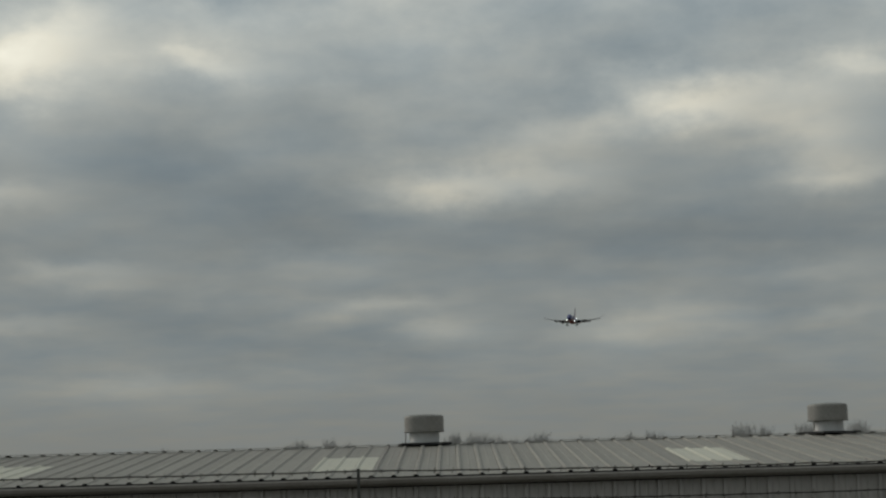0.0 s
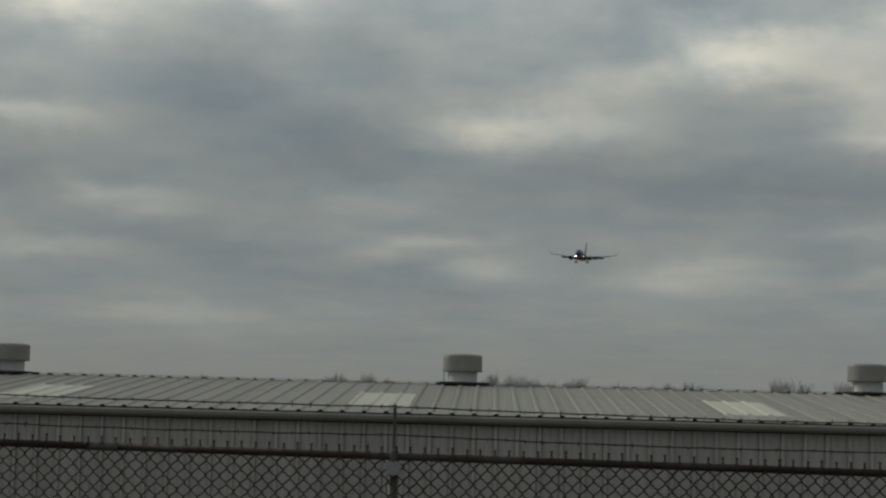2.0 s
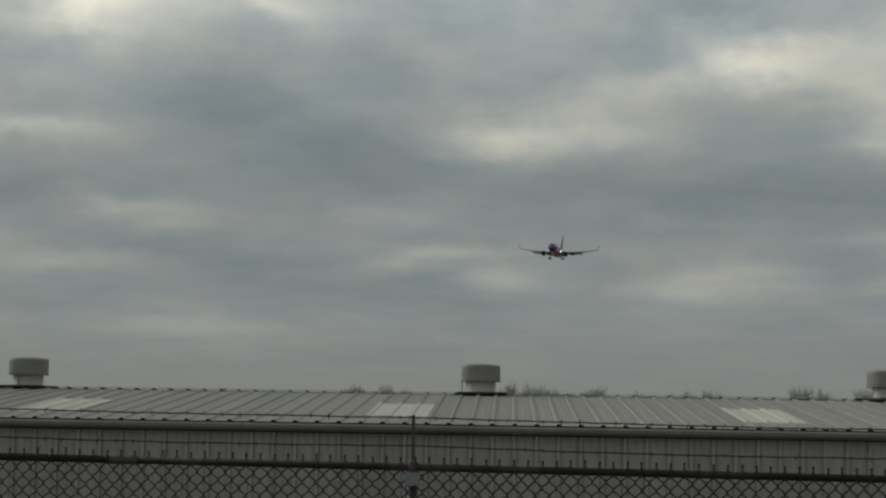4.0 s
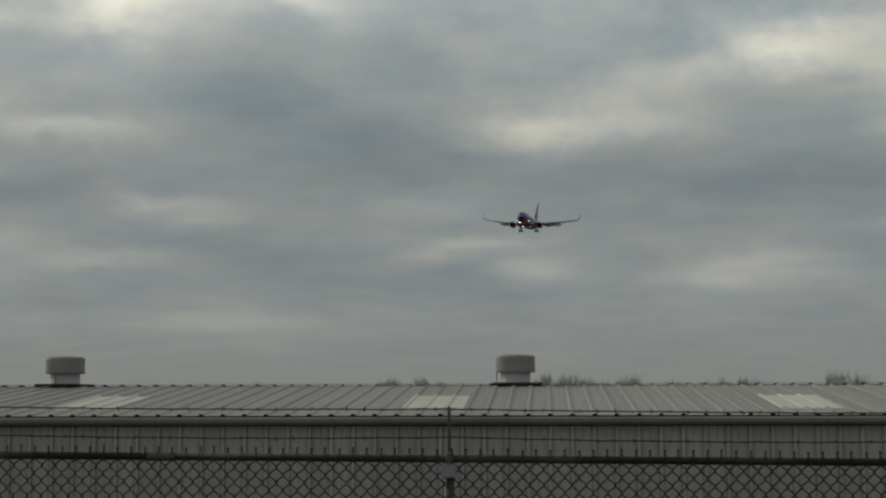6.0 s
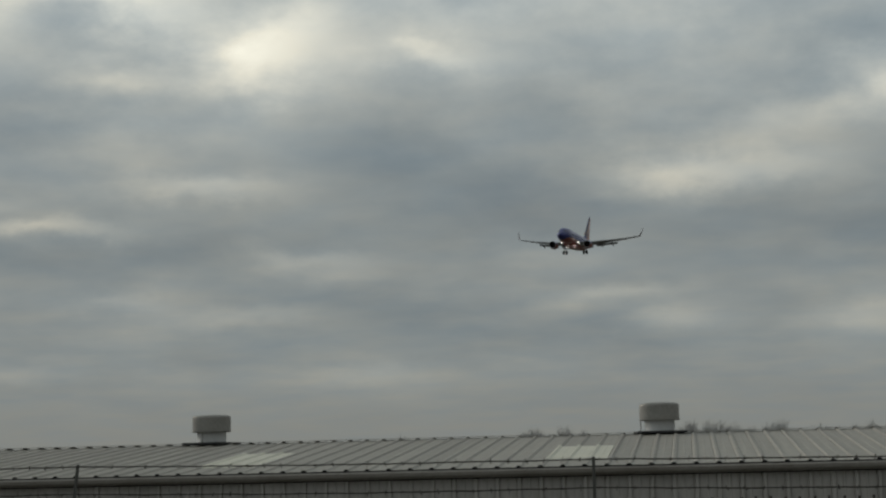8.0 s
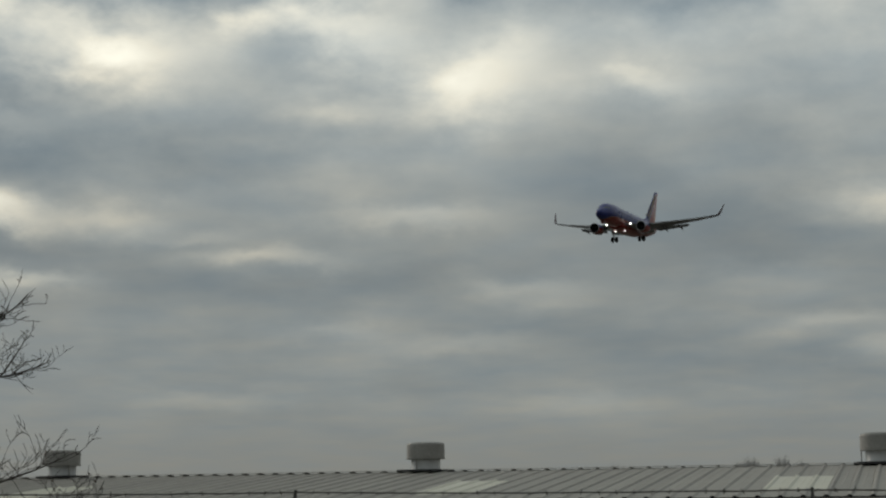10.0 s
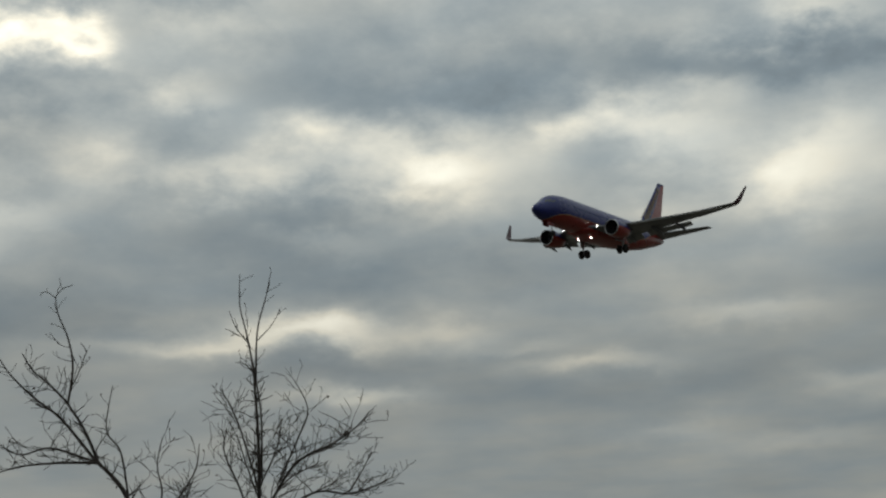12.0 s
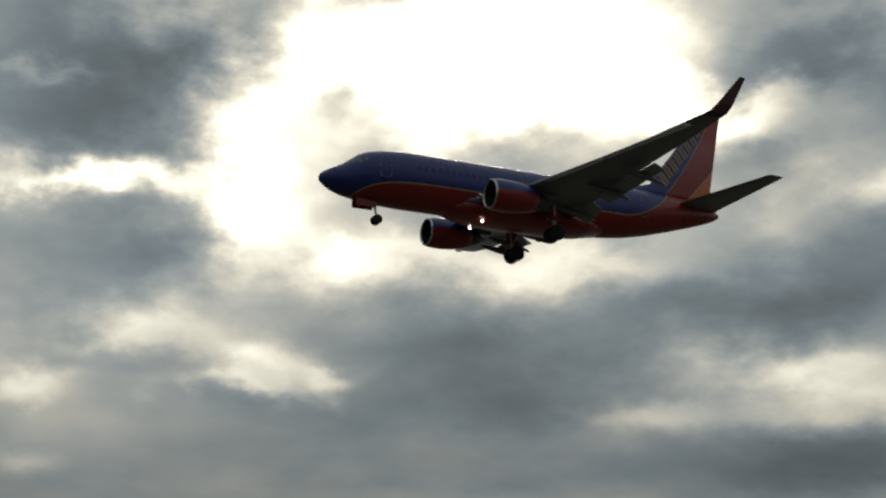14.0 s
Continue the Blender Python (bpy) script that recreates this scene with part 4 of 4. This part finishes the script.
def nacelle_paint():
    mat = material("nacelle_paint", RED, 0.3, vary=0.1, scale=1)
    nt = mat.node_tree
    bsdf = nt.nodes["Principled BSDF"]
    source = bsdf.inputs["Base Color"].links[0].from_socket
    tc = nt.nodes.new("ShaderNodeTexCoord")
    sep = nt.nodes.new("ShaderNodeSeparateXYZ")
    nt.links.new(tc.outputs["Object"], sep.inputs[0])
    rng = nt.nodes.new("ShaderNodeMapRange")
    nt.links.new(sep.outputs[2], rng.inputs[0])
    rng.inputs[1].default_value, rng.inputs[2].default_value = 0.10, 0.16
    mx = nt.nodes.new("ShaderNodeMix")
    mx.data_type = "RGBA"
    nt.links.new(rng.outputs[0], mx.inputs[0])
    nt.links.new(source, mx.inputs[6])
    mx.inputs[7].default_value = (*BLUE, 1)
    nt.links.new(mx.outputs[2], bsdf.inputs["Base Color"])
    return mat


def engine(jet, s, paint):
    at = Vector((5.6, 4.83 * s, -1.75))
    nac = part("engine", lathe([(-0.06, 1.02), (-0.5, 1.09), (-1.2, 1.11), (-2.0, 1.05), (-2.8, 0.92), (-3.4, 0.78), (-3.4, 0.74), (-2.9, 0.72)], "x", 36), paint, jet, "blue-topped red engine nacelle", smooth=True)
    # intake skin is an open ring: the lathe's end discs are taken away
    bm = bmesh.new()
    bm.from_mesh(nac.data)
    bmesh.ops.delete(bm, geom=[f for f in bm.faces if len(f.verts) > 4], context="FACES_ONLY")
    bm.to_mesh(nac.data)
    bm.free()
    nac.location = at
    lip = [(-0.07, 1.02), (0.02, 0.995), (0.06, 0.955), (0.03, 0.915), (-0.07, 0.895)]
    bm = lathe(lip, "x", 36)
    bmesh.ops.delete(bm, geom=[f for f in bm.faces if len(f.verts) > 4], context="FACES_ONLY")
    part("intake_lip", bm, M_LIP, nac, "polished aluminium intake lip", smooth=True)
    bm = lathe([(-0.06, 0.896), (-0.5, 0.83), (-1.02, 0.79)], "x", 36)
    bmesh.ops.delete(bm, geom=[f for f in bm.faces if len(f.verts) > 4], context="FACES_ONLY")
    part("intake_duct", bm, M_VOID, nac, "dark intake duct", smooth=True)
    fan = bmesh.new()
    for k in range(24):
        a = 2 * math.pi * k / 24
        ring = []
        for rr, tw in ((0.2, 0.05), (0.79, 0.10)):
            c1, c2 = a, a + 0.22
            ring.append([(-0.85, math.cos(c1) * rr, math.sin(c1) * rr), (-0.85 - tw, math.cos(c2) * rr, math.sin(c2) * rr)])
        vs = [fan.verts.new(q) for q in (ring[0][0], ring[0][1], ring[1][1], ring[1][0])]
        fan.faces.new(vs)
    part("fan", fan, M_VOID, nac)
    part("fan_backing", lathe([(-1.0, 0.79), (-1.05, 0.79)], "x", 24), M_VOID, nac)
    part("spinner", lathe([(-0.55, 0.02), (-0.65, 0.1), (-0.85, 0.21), (-0.95, 0.21)], "x", 16), M_DARKMETAL, nac, smooth=True)
    part("exhaust", lathe([(-2.9, 0.66), (-3.4, 0.60), (-4.1, 0.46), (-4.1, 0.40), (-4.7, 0.08)], "x", 24), M_DARKMETAL, nac, "dark metal exhaust cone", smooth=True)
    py = loft([[(x, -0.16, z0), (x, 0.16, z0), (x, 0.12, z1), (x, -0.12, z1)] for x, z0, z1 in ((-1.3, 0.95, 1.12), (-2.2, 0.8, 1.15), (-3.6, 0.3, 1.1), (-5.2, 0.4, 0.75))])
    part("pylon", py, M_WING, nac)
    return nac


def airliner():
    jet = base("airliner", "blue and red twin-engine airliner landing with wheels and flaps down", "airplane")
    xs = [r[0] for r in HULL[:11]] + [9 - 1.0 * k for k in range(1, 14)] + [r[0] for r in HULL[11:]]
    hull = loft([ring_of(x, *blend(HULL, x)) for x in xs])
    fus = part("fuselage", hull, M_LIVERY, jet, "deep blue upper, red belly, gold dividing line", smooth=True)
    fair = loft([ring_of(x, t, b, w, 24) for x, t, b, w in ((6.8, -1.3, -1.95, 0.9), (5.6, -0.9, -2.2, 1.6), (4.0, -0.7, -2.38, 1.95), (-2.0, -0.7, -2.40, 2.0), (-4.0, -0.9, -2.25, 1.7), (-5.8, -1.4, -1.95, 0.9))])
    part("belly_fairing", fair, M_RED, jet, "red underbelly fairing", smooth=True)
    # cockpit glazing, set just proud of the nose
    for y, (xa, xb) in ((-1, (14.25, 13.55)), (1, (14.25, 13.55))):
        for k in range(3):
            bm = bmesh.new()
            quad = []
            for u, v in ((0, 0), (1, 0), (1, 1), (0, 1)):
                ang = radians((52, 40, 28)[k] + (12 if v else 1))
                x = (14.32, 13.95, 13.55)[k] - (0.50 if k < 2 else 0.55) * (1 - u) + (0 if v == 0 else -0.15 if k == 0 else -0.05)
                t, b, w = blend(HULL, x)
                zc, hh = (t + b) / 2, (t - b) / 2
                quad.append((x, y * math.cos(ang) * w * 1.012, zc + math.sin(ang) * hh * 1.012))
            inner = [(a - 0.01, b * 0.985, c - 0.03) for a, b, c in quad]
            part("cockpit_window", loft([quad, inner]), M_GLASS, jet)
    # cabin windows and doors
    ring = [[(math.cos(2 * math.pi * k / 12) * 0.12, d, math.sin(2 * math.pi * k / 12) * 0.18) for k in range(12)] for d in (-0.02, 0.02)]
    win = mesh_of(loft(ring), "cabin_window", M_WINDOW)
    for s in (-1, 1):
        for k in range(33):
            x = 9.3 - k * 0.51
            t, b, w = blend(HULL, x)
            part("cabin_window", win, None, jet).location = (x, s * (w * math.cos(math.asin(0.42 / 2)) + 0.004), 0.42)
        for x, w0, h0, z0 in ((11.8, 0.42, 0.78, 0.30), (-8.9, 0.38, 0.82, 0.25)):
            # outlined plug door: four thin seals
            t, b, w = blend(HULL, x)
            bm = bmesh.new()
            outer, innr = [], []
            for k in range(40):
                a = 2 * math.pi * k / 40
                cx, cz = math.cos(a), math.sin(a)
                p = (abs(cx) ** 0.22 * math.copysign(1, cx), abs(cz) ** 0.22 * math.copysign(1, cz))
                for lst, sc in ((outer, 1.0), (innr, 0.82)):
                    xx, zz = x + p[0] * w0 * sc, z0 + p[1] * (h0 - (1 - sc) * 0.35)
                    t, b, w = blend(HULL, xx)
                    zc, hh = (t + b) / 2, (t - b) / 2
                    lst.append((xx, s * (w * math.sqrt(max(0, 1 - ((zz - zc) / hh) ** 2)) + 0.008), zz))
            va, vb = [bm.verts.new(q) for q in outer], [bm.verts.new(q) for q in innr]
            for k in range(40):
                bm.faces.new((va[k], va[(k + 1) % 40], vb[(k + 1) % 40], vb[k]))
            bmesh.ops.solidify(bm, geom=bm.faces[:], thickness=0.01)
            part("door_seal", bm, M_DOOR, jet, "pale outline of a cabin door")
    # fin with dorsal fillet
    fin = blade([(-5.4, -15.2, 0, 1.75), (-8.3, -15.3, 0, 2.15), (-10.5, -15.9, 0, 2.7), (-15.40, -17.15, 0, 8.92)], 0.075, True)
    part("vertical_fin", fin, M_LIVERY, jet, "fin banded in blue, red and orange", smooth=True)
    part("fin_tip", blade([(-15.42, -17.17, 0, 8.90), (-15.68, -17.2, 0, 9.06)], 0.08, True), M_BLUE, jet)
    # airline lettering on the fin, as plain gold bars
    for s in (-1, 1):
        for k in range(18):
            t = (k + (0.58 if k % 2 == 0 else 0.42)) / 18
            half = (0.60, 0.60, 0.52, 0.57)[k % 4] - 0.014 * k
            cx, cz = -11.35 - 4.3 * t, 2.95 + 5.25 * t
            bar = box(bmesh.new(), -0.105, 0.105, -0.006, 0.006, -half, half)
            ob = part("lettering_bar", bar, M_GOLD, jet, "gold painted bar")
            ob.matrix_basis = pose(cx, s * (0.228 - 0.125 * t), cz, 0, 39, 0)
    part("tail_exhaust", lathe([(-16.24, 0.24), (-16.42, 0.21), (-16.42, 0.15), (-16.26, 0.14)], "x", 16, (0, 0, 0.92)), M_DARKMETAL, jet, "dark exhaust in the tail cone", smooth=True)
    paint = nacelle_paint()
    for s in (1, -1):
        wing = part("wing", blade([(6.2, -2.9, 1.2 * s, -1.30), (5.0, -2.9, 2.0 * s, -1.22), (2.9, -2.9, 5.2 * s, -0.90), (0.05, -3.5, 10.6 * s, -0.04), (-1.4, -4.02, 13.5 * s, 0.45), (-2.85, -4.55, 16.4 * s, 1.08), (-3.2, -4.7, 16.9 * s, 1.21)], 0.105), M_WING, jet, "grey swept wing")
        part("winglet", blade([(-3.2, -4.7, 16.9 * s, 1.21), (-3.6, -4.95, 17.25 * s, 1.42), (-4.1, -5.25, 17.5 * s, 1.97), (-5.55, -6.0, 17.95 * s, 3.78)], 0.09), M_WINGLET, wing, "dark red upturned winglet")
        # slats drooped before the leading edge
        for y0, y1 in ((5.9, 10.4), (10.6, 16.0)):
            st = [(3.22 - (y - 5.2) * 0.53, 2.65 - (y - 5.2) * 0.53, y * s, -0.90 + (y - 5.2) * 0.150 + (y - 5.2) ** 2 * 0.0017 - 0.15) for y in (y0, (y0 + y1) / 2, y1)]
            part("slat", blade(st, 0.17), M_LIP, wing, "bright bare-metal slat")
        # flaps let down behind the wing
        for y0, y1, c in ((2.1, 4.5, 1.25), (5.4, 11.2, 0.95)):
            rings = []
            for y in (y0, y1):
                z = -1.22 + (y - 2.0) * 0.115
                x = -2.45 - max(0, y - 5.2) * 0.148
                cc = c * (1.0 if y == y0 else 0.82)
                rings.append(foil(x, x - cc, y * s, z - 0.05, 0.13, twist=0.5))
            part("flap", loft(rings), M_FLAP, wing, "extended trailing-edge flap")
        for y in (3.1, 7.0, 9.9):
            z = -1.30 + (y - 2.0) * 0.115
            x = -1.0 - max(0, y - 5.2) * 0.3
            sh = loft([[(x + a - 0.0, y * s + math.cos(k * math.pi / 4) * w, z - d + math.sin(k * math.pi / 4) * h) for k in range(8)] for a, w, h, d in ((0.9, 0.02, 0.02, 0.1), (0.4, 0.14, 0.16, 0.22), (-0.8, 0.19, 0.26, 0.36), (-1.7, 0.17, 0.21, 0.48), (-2.35, 0.09, 0.11, 0.68), (-2.6, 0.03, 0.04, 0.76))])
            part("flap_fairing", sh, M_WING, wing, smooth=True)
        part("stabilizer", blade([(-11.6, -15.9, 0.5 * s, 1.05), (-12.2, -15.9, 1.0 * s, 1.1), (-15.9, -17.25, 7.17 * s, 2.0)], 0.085), M_WING, jet, "grey tailplane")
        engine(jet, s, paint)
        # landing lamps in the wing roots, and belly lamps
        # the lamp sits deep in its housing and shines forward only
        can = lathe([(-0.16, 0.02), (-0.16, 0.105), (0.20, 0.115), (0.20, 0.125), (-0.18, 0.12), (-0.18, 0.02)], "x", 18)
        bmesh.ops.scale(can, vec=(1, 1.9, 0.9), verts=can.verts)
        housing = part("lamp_housing", can, M_LIP, jet, "bright metal lamp recess", smooth=True)
        housing.matrix_basis = pose(4.98, 2.42 * s, -1.12)
        lamp = lathe([(-0.13, 0.095), (-0.11, 0.09), (-0.10, 0.03)], "x", 16)
        bmesh.ops.scale(lamp, vec=(1, 1.8, 0.85), verts=lamp.verts)
        part("landing_lamp", lamp, M_BEAM, housing, "bright white landing lamp")
        # main gear
        gx, gy = -0.45, 2.86 * s
        leg = part("main_gear", rod((gx + 0.15, gy + 0.35 * s, -1.25), (gx, gy, -3.25), 0.13, 12, 0.10), M_STRUT, jet, "landing gear leg with twin wheels")
        part("axle", rod((gx, gy - 0.5, -3.25), (gx, gy + 0.5, -3.25), 0.07), M_STRUT, leg)
        part("side_brace", rod((gx, gy, -2.3), (gx, gy - 1.3 * s, -1.7), 0.06), M_STRUT, leg)
        part("gear_door", box(bmesh.new(), gx - 0.45, gx + 0.45, gy + 0.30 * s - 0.02, gy + 0.30 * s + 0.02, -2.35, -1.35, 0.01), M_RED, leg)
        for dy in (-0.43, 0.43):
            wheel(leg, (gx, gy + dy, -3.25), 0.56, 0.40)
    nose = part("nose_gear", rod((11.9, 0, -1.7), (11.75, 0, -3.03), 0.085, 12, 0.07), M_STRUT, jet, "nose leg with twin wheels")
    part("axle", rod((11.75, -0.25, -3.03), (11.75, 0.25, -3.03), 0.05), M_STRUT, nose)
    part("drag_brace", rod((11.85, 0, -2.3), (12.8, 0, -1.75), 0.04), M_STRUT, nose)
    for s in (-1, 1):
        wheel(nose, (11.75, 0.2 * s, -3.03), 0.34, 0.2)
        d = box(bmesh.new(), 11.9, 13.4, 0.36 * s - 0.015, 0.36 * s + 0.015, -2.28, -1.72, 0.01)
        part("gear_door", d, M_RED, nose)
    for s in (-1, 1):
        part("belly_lamp", lathe([(-0.12, 0.065), (0.01, 0.06), (0.03, 0.035)], "x", 14), M_LAMP, jet, "lit retractable lamp").matrix_basis = pose(4.2, 0.95 * s, -2.36)
    part("beacon", lathe([(-0.02, 0.12), (0.06, 0.1), (0.1, 0.03)], "z", 12, (2.0, 0, 2.0)), M_BEACON, jet, "red beacon")
    return jet


jet = airliner()

# the airliner's straight descent
GLIDE = (
    (0.0, 73.84, 1010.62, 90.40, -1.95, -1.80, -100.87),
    (0.5, 66.53, 976.44, 89.01, -1.95, -1.80, -100.87),
    (1.0, 59.59, 942.40, 87.10, -1.95, -1.80, -100.87),
    (1.5, 52.81, 908.32, 85.55, -1.95, -1.80, -100.87),
    (2.0, 46.09, 874.28, 84.08, -1.95, -1.80, -100.87),
    (2.5, 39.90, 840.22, 82.87, -1.95, -1.80, -100.87),
    (3.3, 29.33, 785.87, 79.64, -1.95, -1.80, -100.87),
    (4.1, 19.20, 731.54, 76.78, -1.95, -1.80, -100.87),
    (5.0, 7.69, 670.47, 73.53, -1.95, -1.80, -100.87),
    (5.5, 1.40, 636.55, 72.12, -1.95, -1.80, -100.87),
    (6.0, -4.64, 602.67, 70.16, -1.95, -1.80, -100.87),
    (6.5, -9.95, 568.84, 68.73, -1.95, -1.80, -100.87),
    (7.0, -16.29, 540.24, 67.85, -1.95, -1.80, -100.87),
    (7.5, -22.70, 498.70, 65.58, -1.95, -1.60, -100.87),
    (8.3, -32.30, 447.04, 62.21, -1.95, -1.28, -101.24),
    (9.2, -42.97, 386.24, 59.19, -1.95, -1.36, -101.45),
    (10.0, -51.77, 329.54, 55.99, -1.95, -1.60, -101.35),
    (10.5, -57.48, 297.79, 54.37, -1.95, -1.73, -101.10),
    (11.0, -63.57, 266.23, 53.25, -1.95, -1.80, -100.69),
    (11.5, -68.82, 231.52, 51.26, -1.85, -1.75, -100.08),
    (12.0, -76.69, 200.90, 50.72, -1.65, -1.53, -99.26),
    (12.5, -81.83, 165.31, 49.28, -1.45, -1.09, -98.20),
    (13.0, -87.23, 130.62, 47.32, -1.30, -0.39, -96.88),
    (13.3, -90.21, 109.84, 46.19, -1.32, 0.18, -95.95),
    (13.5, -92.12, 95.86, 45.22, -1.30, 0.63, -95.27),
    (13.7, -94.46, 82.16, 44.69, -1.10, 1.14, -94.54),
    (14.0, -95.58, 61.44, 42.77, -0.65, 2.02, -93.35),
)


def motions():
    walk(jet, [(t, pose(*rest)) for t, *rest in GLIDE])


motions()
